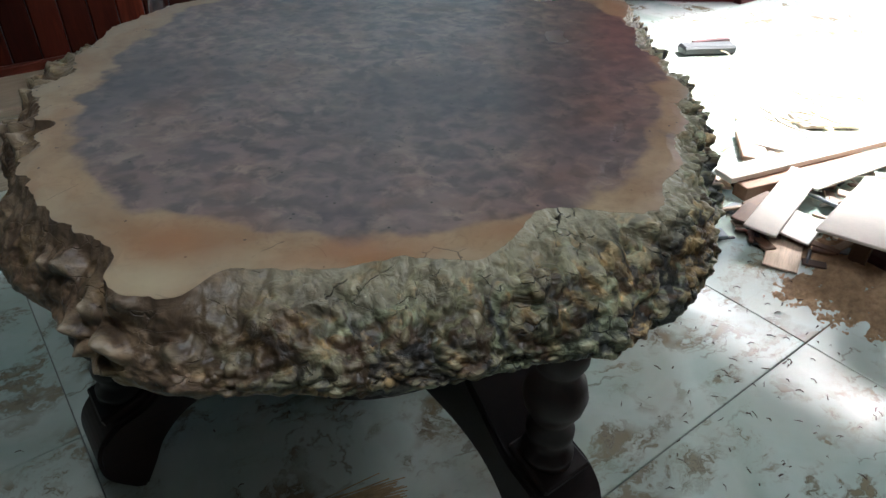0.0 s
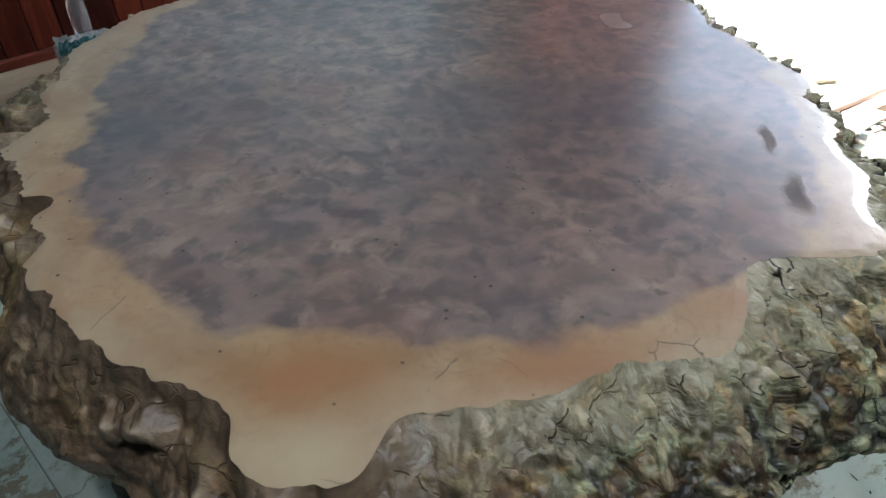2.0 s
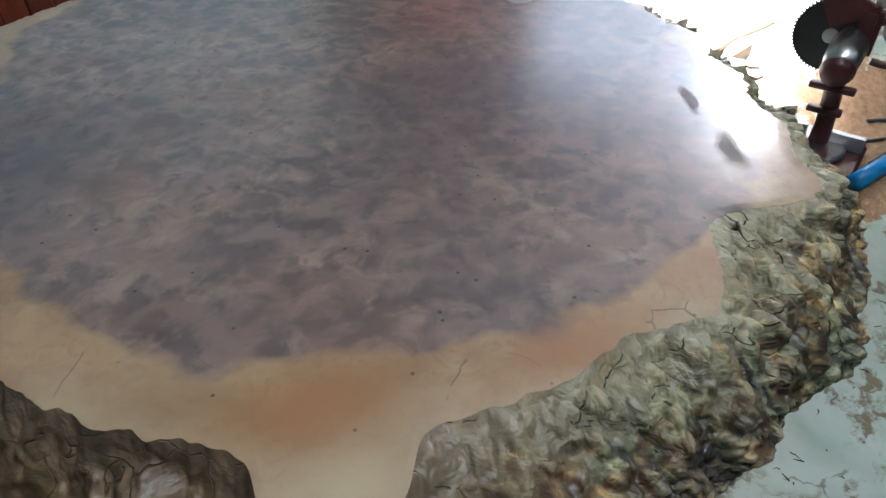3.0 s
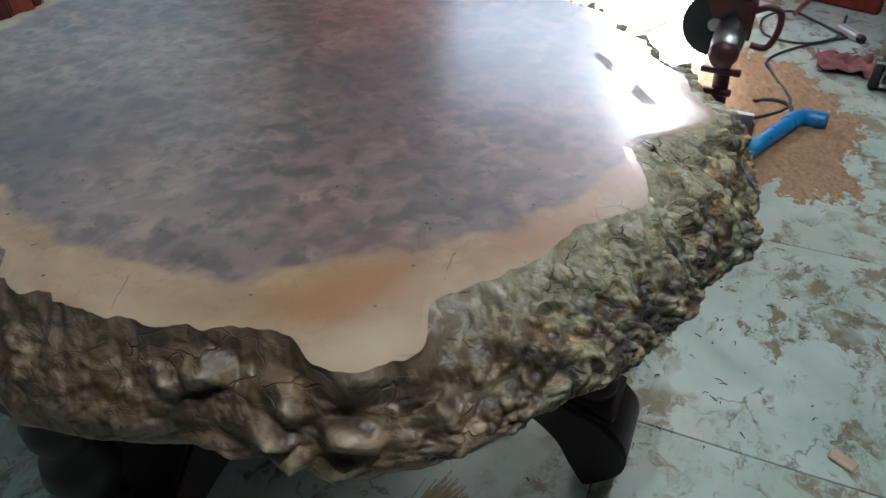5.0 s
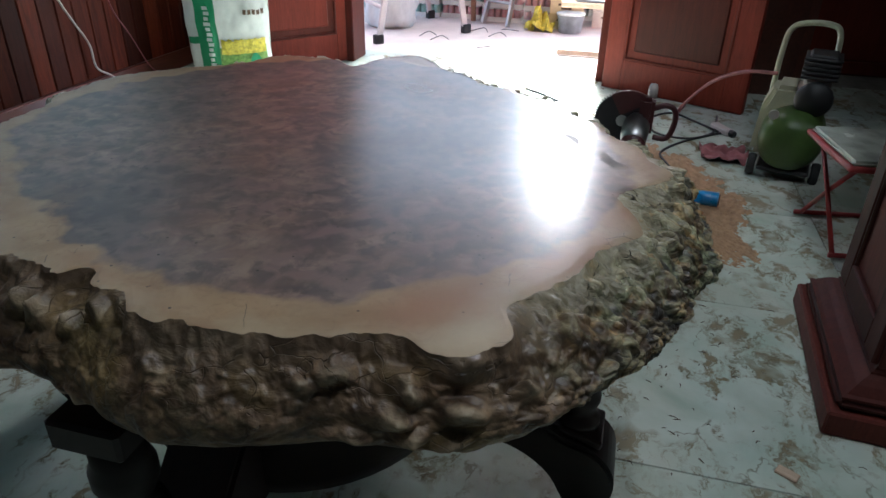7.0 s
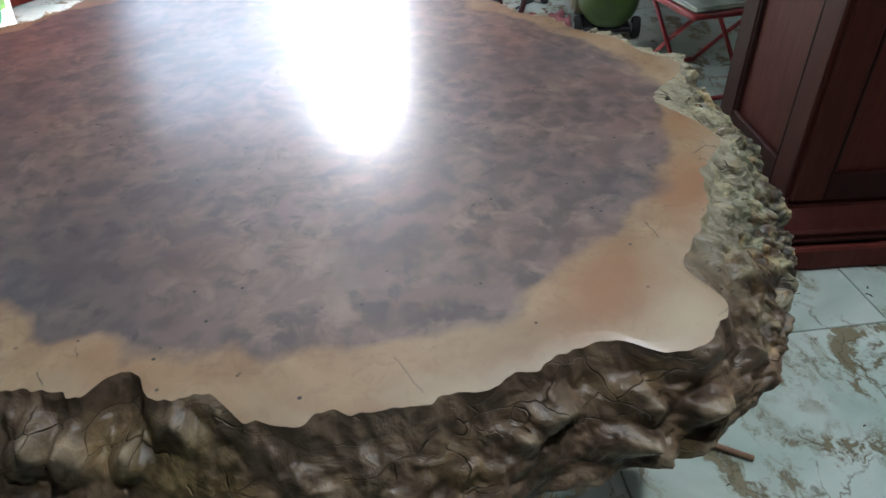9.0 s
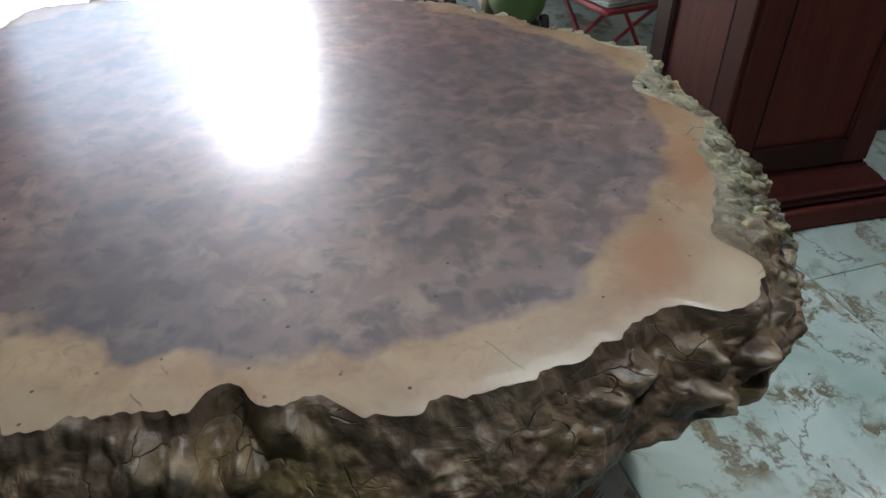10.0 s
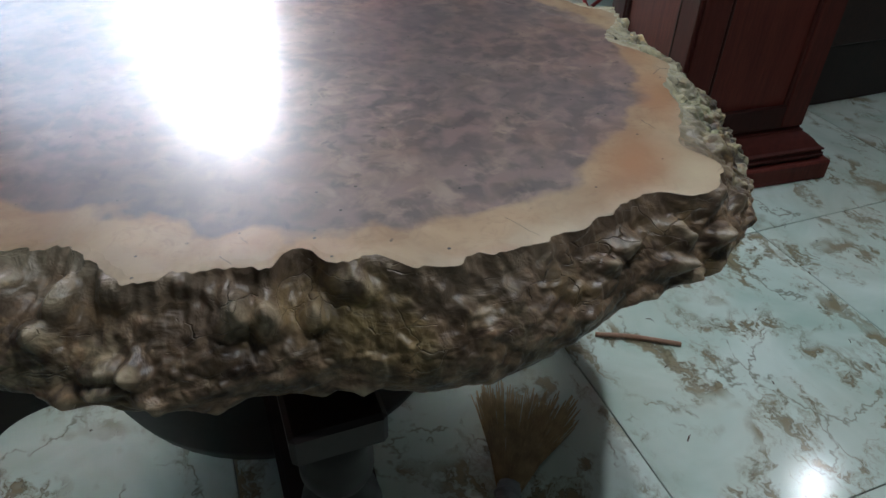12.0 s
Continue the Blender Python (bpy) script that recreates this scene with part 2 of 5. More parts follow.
def bark():
    """Weathered burl: olive grey and tan, brown on the west flank, cracked; pale worn tips with painted highlights,
    shade painted in crevices.
    """
    n = Nodes("burl_bark")
    v = n.scaled(1, 1, 1)

    def attr(name):
        a = n.node("Attribute")
        a.attribute_name = name
        return a.outputs["Fac"]

    fine = n.noise(v, 130, 4, 0.7)
    warp = n.node("TexNoise", Vector=v, Scale=9.0, Detail=4.0)
    bent = n.mix(0.08, v, warp.outputs["Color"])
    swirl = n.mix(0.05, v, warp.outputs["Color"])
    big, mid = n.noise(swirl, 19, 4, 0.6, 0.8), n.noise(n.mix(0.05, n.scaled(1, 1, 1.6), warp.outputs["Color"]), 34, 3, 0.6, 0.4)
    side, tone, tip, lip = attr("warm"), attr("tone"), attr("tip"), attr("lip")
    olive = n.mix(n.ramp(mid, (0.42, 0.0), (0.60, 1.0)), (0.045, 0.042, 0.024), (0.34, 0.32, 0.18))
    tan = n.mix(n.ramp(mid, (0.40, 0.0), (0.62, 1.0)), (0.10, 0.055, 0.022), (0.62, 0.42, 0.19))
    col = n.mix(n.ramp(big, (0.47, 0.0), (0.55, 1.0)), olive, tan)
    umber = n.noise(swirl, 21, 3, 0.55, 1.0)
    col = n.mix(n.math("MULTIPLY", n.ramp(umber, (0.49, 0.0), (0.57, 1.0)), 0.8), col, (0.085, 0.050, 0.030))
    moss = n.noise(swirl, 16, 3, 0.55, 1.0)
    green = n.mix(n.ramp(mid, (0.36, 0.0), (0.60, 1.0)), (0.08, 0.09, 0.055), (0.44, 0.48, 0.30))
    col = n.mix(n.math("MULTIPLY", n.ramp(moss, (0.54, 0.0), (0.60, 1.0)), 0.8), col, green)
    soot = n.noise(swirl, 20, 3, 0.6, 0.9)
    col = n.mix(n.math("MULTIPLY", n.ramp(soot, (0.52, 0.0), (0.58, 1.0)), 0.85), col, (0.035, 0.040, 0.042))
    brown = n.mix(n.ramp(mid, (0.32, 0.0), (0.68, 1.0)), (0.055, 0.033, 0.021), (0.31, 0.20, 0.12))
    gold = n.noise(v, 7.5, 3, 0.6)
    brown = n.mix(n.math("MULTIPLY", n.ramp(gold, (0.56, 0.0), (0.66, 1.0)), 0.7), brown, (0.30, 0.20, 0.085))
    col = n.mix(n.math("MULTIPLY", side, 0.95, True), col, brown)
    amber = n.mix(n.ramp(mid, (0.34, 0.0), (0.66, 1.0)), (0.13, 0.085, 0.028), (0.42, 0.31, 0.11))
    col = n.mix(n.math("MULTIPLY", attr("hollow"), 0.9, True), col, amber)
    col = n.mix(0.8, col, n.ramp(tone, (0.15, 0.6), (0.85, 1.4)), "MULTIPLY")
    # Pale knob tips: real on the western spikes, painted highlights on cobbles and beads.
    tip_wear_light = n.math("ADD", tip, n.math("MULTIPLY", n.math("SUBTRACT", mid, 0.5), 0.8))
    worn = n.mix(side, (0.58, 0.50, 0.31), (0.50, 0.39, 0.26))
    col = n.mix(n.math("MULTIPLY", n.ramp(tip_wear_light, (0.42, 0.0), (0.9, 1.0)), 0.7), col, worn)
    fringe = n.math("ADD", lip, n.math("MULTIPLY", n.math("SUBTRACT", mid, 0.5), 0.45))
    col = n.mix(n.ramp(fringe, (-0.05, 0.0), (0.20, 1.0)), n.mix(side, (0.46, 0.41, 0.28), (0.17, 0.115, 0.075)), col)
    col = n.mix(n.math("MULTIPLY", n.ramp(fine, (0.54, 0.0), (0.68, 1.0)), 0.3), col, (0.03, 0.024, 0.018))
    # Crack lines, with crevice and seam shade painted in near-black.
    col = n.mix(n.math("MULTIPLY", n.ramp(attr("crack"), (0.6, 0.0), (1.0, 1.0)), 0.4), col, (0.018, 0.014, 0.011))
    split = n.voronoi(n.mix(0.10, n.scaled(1, 1, 3.4), warp.outputs["Color"]), 15, "DISTANCE_TO_EDGE")
    cut = n.math("MULTIPLY", n.ramp(split, (0.0, 1.0), (0.016, 0.0)), n.ramp(n.noise(v, 15, 4, 0.65), (0.52, 0.0), (0.57, 1.0)))
    cut = n.math("MULTIPLY", cut, n.math("SUBTRACT", 1.0, n.math("MULTIPLY", side, 0.75), True))
    col = n.mix(cut, col, (0.012, 0.009, 0.008))
    pebble = n.voronoi(bent, 45, "SMOOTH_F1")
    nm = n.bump(n.math("MULTIPLY", pebble, -1.0), 0.6, 0.014)
    calm = n.math("SUBTRACT", 0.6, n.math("MULTIPLY", side, 0.35), True)
    nm = n.bump(mid, calm, 0.02, nm)
    nm = n.bump(fine, 0.2, 0.003, nm)
    nm = n.bump(n.math("MULTIPLY", cut, -1.0), 0.9, 0.010, nm)
    r = n.math("ADD", n.math("MULTIPLY", mid, 0.35), 0.22)
    return n.done(col, r, nm)


def marble():
    """Glazed white tile with grey-green clouds and brown vein marks, strewn with dust."""
    n = Nodes("marble_tile")
    v = n.scaled(1, 1, 1, 13.0)
    cloud = n.noise(v, 3.0, 4, 0.55, 0.8)
    col = n.mix(n.ramp(cloud, (0.35, 0.0), (0.65, 1.0)), (0.44, 0.56, 0.49), (0.67, 0.75, 0.69))
    warp = n.node("TexNoise", Vector=v, Scale=3.4, Detail=5.0, Roughness=0.65)
    mixed = n.node("Mix")
    mixed.data_type = "VECTOR"
    n.put(mixed.inputs[0], 0.3)
    n.put(mixed.inputs[4], n.scaled(1.0, 1.7, 1, 13.0, 0.6))
    n.put(mixed.inputs[5], warp.outputs["Color"])
    bent = mixed.outputs[1]
    marks = n.noise(bent, 8.5, 8, 0.68, 0.6)
    clump = n.ramp(n.noise(v, 4.2, 3, 0.6), (0.42, 0.0), (0.52, 1.0))
    stain = n.math("MULTIPLY", n.ramp(marks, (0.49, 0.0), (0.60, 1.0)), clump)
    col = n.mix(n.math("MULTIPLY", stain, 0.9), col, (0.22, 0.17, 0.085))
    rimmed = n.math("MULTIPLY", n.ramp(marks, (0.555, 0.0), (0.57, 1.0), (0.59, 0.0)), clump)
    col = n.mix(n.math("MULTIPLY", n.math("MULTIPLY", rimmed, n.ramp(n.noise(v, 14, 3), (0.38, 0.0), (0.52, 1.0))), 0.9), col, (0.10, 0.075, 0.04))
    vein = n.voronoi(bent, 4.0, "DISTANCE_TO_EDGE")
    gate = n.noise(v, 5.0, 4, 0.65)
    lines = n.math("MULTIPLY", n.ramp(vein, (0.0, 1.0), (0.02, 0.0)), n.ramp(gate, (0.5, 0.0), (0.56, 1.0)))
    col = n.mix(n.math("MULTIPLY", lines, 0.75), col, (0.13, 0.105, 0.06))
    geo = n.node("NewGeometry").outputs["Position"]
    dust = n.noise(geo, 1.3, 5, 0.65)
    film = n.ramp(dust, (0.42, 0.0), (0.72, 1.0))
    col = n.mix(n.math("MULTIPLY", film, 0.5), col, (0.54, 0.48, 0.37))
    r = n.math("ADD", n.math("MULTIPLY", film, 0.16), 0.045)
    r = n.math("ADD", r, n.math("MULTIPLY", n.noise(geo, 9, 3), 0.08))
    return n.done(col, r, n.bump(n.noise(geo, 40, 3), 0.03, 0.002), 0.0, 0.0, 0.1, 0.5)


def clear(name, colour, rough=0.05):
    n = Nodes(name)
    n.put(n.bsdf.inputs["Transmission Weight"], 0.92)
    n.put(n.bsdf.inputs["IOR"], 1.33)
    return n.done(colour, rough)


def glow(name, colour, power):
    n = Nodes(name)
    n.put(n.bsdf.inputs["Emission Color"], colour)
    n.put(n.bsdf.inputs["Emission Strength"], power)
    return n.done(colour, 0.5)


M = dict(
    slab=polished_slab(), bark=bark(), tile=marble(),
    grout=plain("grout", (0.20, 0.20, 0.18), 0.9),
    dark_wood=varnished("dark_varnished_wood", (0.012, 0.006, 0.005), (0.03, 0.011, 0.009), "x", 0.5, coat=0.08),
    plank=varnished("red_brown_plank", (0.042, 0.008, 0.004), (0.115, 0.022, 0.010), "z", 0.5, coat=0.02, spec=0.1),
    rail=varnished("red_brown_rail", (0.085, 0.02, 0.012), (0.17, 0.042, 0.022), "x", 0.3),
    door=varnished("red_door_wood", (0.115, 0.015, 0.009), (0.18, 0.025, 0.014), "z", 0.5, coat=0.04, spec=0.2),
    pillar=varnished("red_pillar_wood", (0.065, 0.012, 0.009), (0.11, 0.022, 0.015), "z", 0.6, coat=0.03, spec=0.25),
    blue_wall=plain("pale_blue_paint", (0.22, 0.33, 0.39), 0.75, vary=0.06, scale=2),
    white_wall=plain("grey_green_paint", (0.10, 0.11, 0.105), 0.8, vary=0.06, scale=2),
    far_wall=plain("grey_blue_render", (0.27, 0.31, 0.35), 0.8, vary=0.1, scale=3),
    yard=plain("pale_concrete", (0.62, 0.54, 0.50), 0.75, vary=0.15, scale=4),
    dust=plain("sawdust", (0.40, 0.25, 0.14), 0.95, vary=0.3, scale=30, bump=0.6),
    raw=varnished("raw_board", (0.46, 0.32, 0.22), (0.62, 0.47, 0.35), "x", 0.6, coat=0.0),
    raw_dark=varnished("brown_board", (0.16, 0.085, 0.05), (0.27, 0.15, 0.09), "x", 0.6, coat=0.0),
    veneer=plain("pale_plywood", (0.63, 0.55, 0.47), 0.5, vary=0.12, scale=8),
    timber=varnished("pale_timber", (0.40, 0.32, 0.22), (0.52, 0.43, 0.31), "x", 0.6, coat=0.0),
    steel=plain("bright_steel", (0.55, 0.56, 0.57), 0.35, 1.0),
    alu=plain("aluminium", (0.62, 0.62, 0.62), 0.4, 0.9, vary=0.1),
    white_metal=plain("white_enamel", (0.60, 0.53, 0.51), 0.4, vary=0.08),
    black=plain("black_plastic", (0.018, 0.018, 0.02), 0.5),
    maroon=plain("maroon_casting", (0.07, 0.016, 0.018), 0.4),
    rubber=plain("black_rubber", (0.02, 0.02, 0.02), 0.8),
    blade=plain("dark_blade_steel", (0.03, 0.03, 0.035), 0.4, 0.5),
    pipe=plain("blue_pvc", (0.02, 0.26, 0.62), 0.3, vary=0.1),
    green_tank=plain("green_enamel", (0.07, 0.125, 0.03), 0.35, vary=0.2),
    cream=plain("cream_enamel", (0.42, 0.42, 0.30), 0.4, vary=0.12),
    red_paint=plain("red_enamel", (0.36, 0.03, 0.03), 0.35),
    pink=plain("pink_cloth", (0.34, 0.13, 0.14), 0.9),
    marble_top=plain("pale_marbled_laminate", (0.55, 0.60, 0.52), 0.25, vary=0.3, scale=9),
    sack=plain("white_woven_sack", (0.72, 0.74, 0.72), 0.6, vary=0.08, scale=25, bump=0.4),
    sack_green=plain("green_print", (0.02, 0.26, 0.11), 0.55, vary=0.1),
    sack_grass=plain("grass_print", (0.16, 0.30, 0.06), 0.55, vary=0.5, scale=60),
    sack_yellow=plain("yellow_print", (0.62, 0.52, 0.06), 0.55, vary=0.4, scale=60),
    brass=plain("brass", (0.62, 0.42, 0.12), 0.3, 0.9, vary=0.1),
    straw=plain("straw", (0.42, 0.31, 0.17), 0.85, vary=0.35, scale=40),
    grey_tube=plain("grey_plastic", (0.25, 0.28, 0.30), 0.45),
    cable=plain("white_cable", (0.66, 0.62, 0.56), 0.6),
    cable_dark=plain("dark_cable", (0.05, 0.05, 0.055), 0.6),
    strap=plain("cream_strapping", (0.66, 0.55, 0.36), 0.5),
    can_green=plain("green_can", (0.34, 0.56, 0.47), 0.35, 0.2),
    can_red=plain("red_can", (0.56, 0.30, 0.30), 0.35, 0.2),
    can_pink=plain("pale_red_can", (0.68, 0.47, 0.46), 0.35, 0.2),
    can_blue=plain("blue_can", (0.55, 0.66, 0.76), 0.35, 0.2),
    can_white=plain("white_can", (0.72, 0.76, 0.72), 0.35, 0.2),
    carton=plain("yellow_carton", (0.72, 0.58, 0.34), 0.7, vary=0.1),
    carton_pale=plain("pale_carton", (0.74, 0.72, 0.66), 0.7, vary=0.1),
    ink=plain("dark_print", (0.12, 0.07, 0.04), 0.7),
    film_wrap=plain("cloudy_film", (0.74, 0.76, 0.76), 0.25, vary=0.1, scale=20),
    blue_bag=plain("blue_plastic_bag", (0.06, 0.30, 0.50), 0.3, vary=0.2, scale=12, bump=0.5),
    foil=plain("grey_torn_wrapper", (0.42, 0.46, 0.46), 0.4, vary=0.4, scale=40),
    teal=plain("teal_wrapper", (0.03, 0.12, 0.13), 0.35, vary=0.3, scale=60),
    paper=plain("pale_paper", (0.62, 0.62, 0.57), 0.8, vary=0.1),
    cap=plain("blue_cap", (0.03, 0.28, 0.60), 0.4),
    bottle=clear("clear_bottle", (0.86, 0.92, 0.94)),
    bulb=glow("lamp_glow", (1.0, 0.97, 0.9), 6.0),
    plaster=plain("grey_ceiling", (0.10, 0.10, 0.098), 0.85, vary=0.04, scale=2),
)


# ---- mesh helpers ----
def mesh_of(name, bm, material, smooth=False):
    me = bpy.data.meshes.new(name)
    bm.normal_update()
    bm.to_mesh(me)
    bm.free()
    for m in material if isinstance(material, (list, tuple)) else (material,):
        me.materials.append(m)
    if smooth:
        for p in me.polygons:
            p.use_smooth = True
    return me


def part(name, bm, material, parent, label="", m=None, smooth=False):
    ob = new(name, bm if isinstance(bm, bpy.types.Mesh) else mesh_of(name, bm, material, smooth))
    ob.parent = parent
    if m is not None:
        ob.matrix_basis = m
    return tagged(ob, label)


def thing(name, label, category, m=None, group="", kind=""):
    ob = new(name)
    ob.empty_display_size = 0.1
    if m is not None:
        ob.matrix_basis = m
    return tagged(ob, label, category, group, kind)


def box(w, d, h, m=None, bevel=0.004, bm=None, segments=1):
    """A box w x d x h standing on z = 0 at its middle."""
    made = bmesh.new()
    bmesh.ops.create_cube(made, size=1, matrix=Matrix.Translation((0, 0, h / 2)) @ Matrix.Diagonal((w, d, h, 1)))
    if bevel:
        bmesh.ops.bevel(made, geom=made.edges[:], offset=min(bevel, 0.45 * min(w, d, h)), segments=segments, affect="EDGES")
    return joined(made, m, bm)


def joined(made, m=None, bm=None):
    if m is not None:
        made.transform(m)
    if bm is None:
        return made
    me = bpy.data.meshes.new("join")
    made.to_mesh(me)
    made.free()
    bm.from_mesh(me)
    bpy.data.meshes.remove(me)
    return bm


def lathe(profile, steps=24, m=None, bm=None):
    """Turns (radius, height) pairs round z."""
    made = bmesh.new()
    rows = []
    for r, z in profile:
        rows.append([made.verts.new((max(r, 1e-4) * math.cos(2 * math.pi * i / steps), max(r, 1e-4) * math.sin(2 * math.pi * i / steps), z)) for i in range(steps)])
    for a, b in zip(rows, rows[1:]):
        for i in range(steps):
            j = (i + 1) % steps
            made.faces.new((a[i], a[j], b[j], b[i]))
    made.faces.new(rows[0][::-1])
    made.faces.new(rows[-1])
    return joined(made, m, bm)


def tube(path, radius, steps=8, bm=None, closed=False):
    """A round bar along points; radius may be a list."""
    made = bm or bmesh.new()
    pts = [Vector(p) for p in path]
    rows, side = [], None
    for i, p in enumerate(pts):
        ahead = (pts[min(i + 1, len(pts) - 1)] - pts[max(i - 1, 0)]).normalized()
        if side is None:
            side = ahead.orthogonal().normalized()
        side = (side - ahead * side.dot(ahead)).normalized()
        up = ahead.cross(side)
        r = radius[i] if isinstance(radius, (list, tuple)) else radius
        rows.append([made.verts.new(p + r * (math.cos(2 * math.pi * k / steps) * side + math.sin(2 * math.pi * k / steps) * up)) for k in range(steps)])
    for a, b in zip(rows, rows[1:]):
        for k in range(steps):
            j = (k + 1) % steps
            made.faces.new((a[k], a[j], b[j], b[k]))
    made.faces.new(rows[0][::-1])
    made.faces.new(rows[-1])
    return made


def curve_points(keys, count=24):
    """A smooth line through key points."""
    keys = [Vector(k) for k in keys]
    out = []
    for i in range(len(keys) - 1):
        p0, p1, p2, p3 = keys[max(i - 1, 0)], keys[i], keys[i + 1], keys[min(i + 2, len(keys) - 1)]
        for s in range(count):
            t = s / count
            out.append(0.5 * ((2 * p1) + (p2 - p0) * t + (2 * p0 - 5 * p1 + 4 * p2 - p3) * t * t + (3 * p1 - p0 - 3 * p2 + p3) * t ** 3))
    return out + [keys[-1]]


def prism(outline, thick, m=None, bm=None, bevel=0.0):
    """A flat outline in x and z, thick along y."""
    made = bmesh.new()
    face = made.faces.new([made.verts.new((x, -thick / 2, z)) for x, z in outline])
    ext = bmesh.ops.extrude_face_region(made, geom=[face])
    bmesh.ops.translate(made, vec=(0, thick, 0), verts=[v for v in ext["geom"] if isinstance(v, bmesh.types.BMVert)])
    bmesh.ops.recalc_face_normals(made, faces=made.faces[:])
    if bevel:
        bmesh.ops.bevel(made, geom=[e for e in made.edges if len(e.link_faces) == 2 and e.calc_face_angle(0) > 0.6], offset=bevel, segments=2, affect="EDGES")
    return joined(made, m, bm)


def wall_part(name, x0, x1, y0, y1, z0, z1, material, parent=None, label="", category="wall"):
    ob = part(name, box(x1 - x0, y1 - y0, z1 - z0, bevel=0.0), material, parent, "", pose((x0 + x1) / 2, (y0 + y1) / 2, z0))
    if parent is None:
        tagged(ob, label, category, "", "structure")
    return ob


# ---- the room ----
WEST, EAST, SOUTH, NORTH, HIGH = -3.4, 3.74, -4.6, 2.75, 3.5
DOOR_S, DOOR_N, DOOR_H = -0.17, 1.72, 2.68
wall_north = wall_part("wall_north", WEST, EAST + 0.2, NORTH + 0.03, NORTH + 0.2, 0, HIGH, M["blue_wall"], None, "pale blue painted wall above dark red wood panelling")
wall_part("wall_west", WEST - 0.2, WEST, SOUTH - 0.2, NORTH + 0.2, 0, HIGH, M["white_wall"], None, "plain grey-green painted wall")
wall_part("wall_south", WEST, EAST + 1.2, SOUTH - 0.2, SOUTH, 0, HIGH, M["white_wall"], None, "plain grey-green painted wall")
wall_part("wall_east_north", EAST, EAST + 0.2, DOOR_N, NORTH + 0.03, 0, HIGH, M["rail"], None, "dark red wood wall beside the double door")
wall_part("wall_east_head", EAST, EAST + 0.2, DOOR_S, DOOR_N, DOOR_H, HIGH, M["rail"], None, "dark red wood wall over the double door")
wall_part("wall_east_south", EAST, EAST + 0.2, -1.35, DOOR_S, 0, HIGH, M["rail"], None, "dark red wood wall beside the double door")
wall_part("wall_east_recess", EAST + 0.82, EAST + 1.0, SOUTH, -1.35, 0, HIGH, M["door"], None, "red-brown wooden panelled wall of a recess")
wall_part("wall_recess_side", EAST + 0.2, EAST + 1.0, -1.45, -1.35, 0, HIGH, M["rail"], None, "dark red wood side of a recess")
wall_part("ceiling", WEST - 0.2, EAST + 1.0, SOUTH - 0.2, NORTH + 0.2, HIGH, HIGH + 0.15, M["plaster"], None, "plain grey ceiling", "ceiling")
window_light("doorway_daylight", (EAST + 0.12, 0.16, 1.98), (EAST - 3, 0.2, 0.8), 0.56, 0.68, 0.22, (0.97, 0.98, 1.0)).data.spread = radians(130)
window_light("doorway_sky", (EAST + 0.14, 0.76, 2.08), (EAST - 3, 0.76, 0.75), 1.75, 1.1, 0.42, (0.90, 0.96, 1.0)).data.spread = radians(130)

floor = wall_part("floor", WEST - 0.2, EAST + 1.0, SOUTH - 0.2, NORTH + 0.2, -0.12, -0.012, M["grout"], None, "white marbled floor tiles strewn with dust and shavings", "floor")
wall_part("ground", EAST + 1.0, 60, -40, 40, -0.12, -0.008, M["yard"], None, "pale concrete yard outside the door", "ground")
wall_part("threshold", EAST, EAST + 1.02, DOOR_S - 1.1, NORTH + 0.2, -0.011, -0.002, M["yard"], None, "pale concrete strip outside the doorway", "ground")

# Added wall: hides part of the sky from the tabletop's reflection.
wall_part("wall_neighbour", 7.2, 7.4, 0.6, 9.0, -0.1, 5.0, M["far_wall"], None, "plain pale grey-blue wall across the yard, added to block sky")

# ---- the burl table ----
CX, CY, TOP, THICK = 0.05, 0.25, 0.76, 0.15
# harmonics of the slab's outline, cosine and sine
HARM = [(0.0226, 0.0245), (-0.0114, 0.0534), (0.0074, 0.0032), (0.0087, 0.0147), (0.0143, -0.002), (0.0021, 0.0007), (0.0006, 0.0081), (0.0007, 0.0013),
        (0.0112, -0.0075), (0.0036, -0.0089), (0.0028, 0.0005), (0.0035, 0.0085), (0.0083, -0.0003), (0.001, -0.001), (-0.002, 0.0048), (0.001, 0.003),
        (0.0015, -0.0002), (0.0004, -0.0026), (-0.0005, 0.0042), (0.0011, -0.0009), (0.0028, 0.0021), (0.0011, 0.003), (0.0048, 0.0014)]


def hump(deg, at, wide):
    """A smooth hump over the angle at, in degrees."""
    d = (deg - at + 180) % 360 - 180
    return math.exp(-(d / wide) ** 2)


# steps of the outline, lobes and bays: from, to, softness, depth
STEPS = [(-147, -137.5, 0.45, 0.0539), (-105.5, -97, 0.9, 0.001), (11.5, 18.5, 1.2, -0.0827), (-0.5, 11.5, 1.2, 0.0179), (-86, -78, 1.5, -0.0588), (170.5, 174.6, 0.5, -0.0343), (-178.3, -172, 0.35, 0.0228)]


def step(deg, start, end, soft):
    """1 between the angles start and end, 0 outside, with soft flanks."""
    half = (end - start) / 2
    d = (deg - start - half + 180) % 360 - 180
    rise = (1 / (1 + math.exp(max(-40, min(40, -(d + k * half) / soft)))) for k in (1, -1))
    return next(rise) - next(rise)


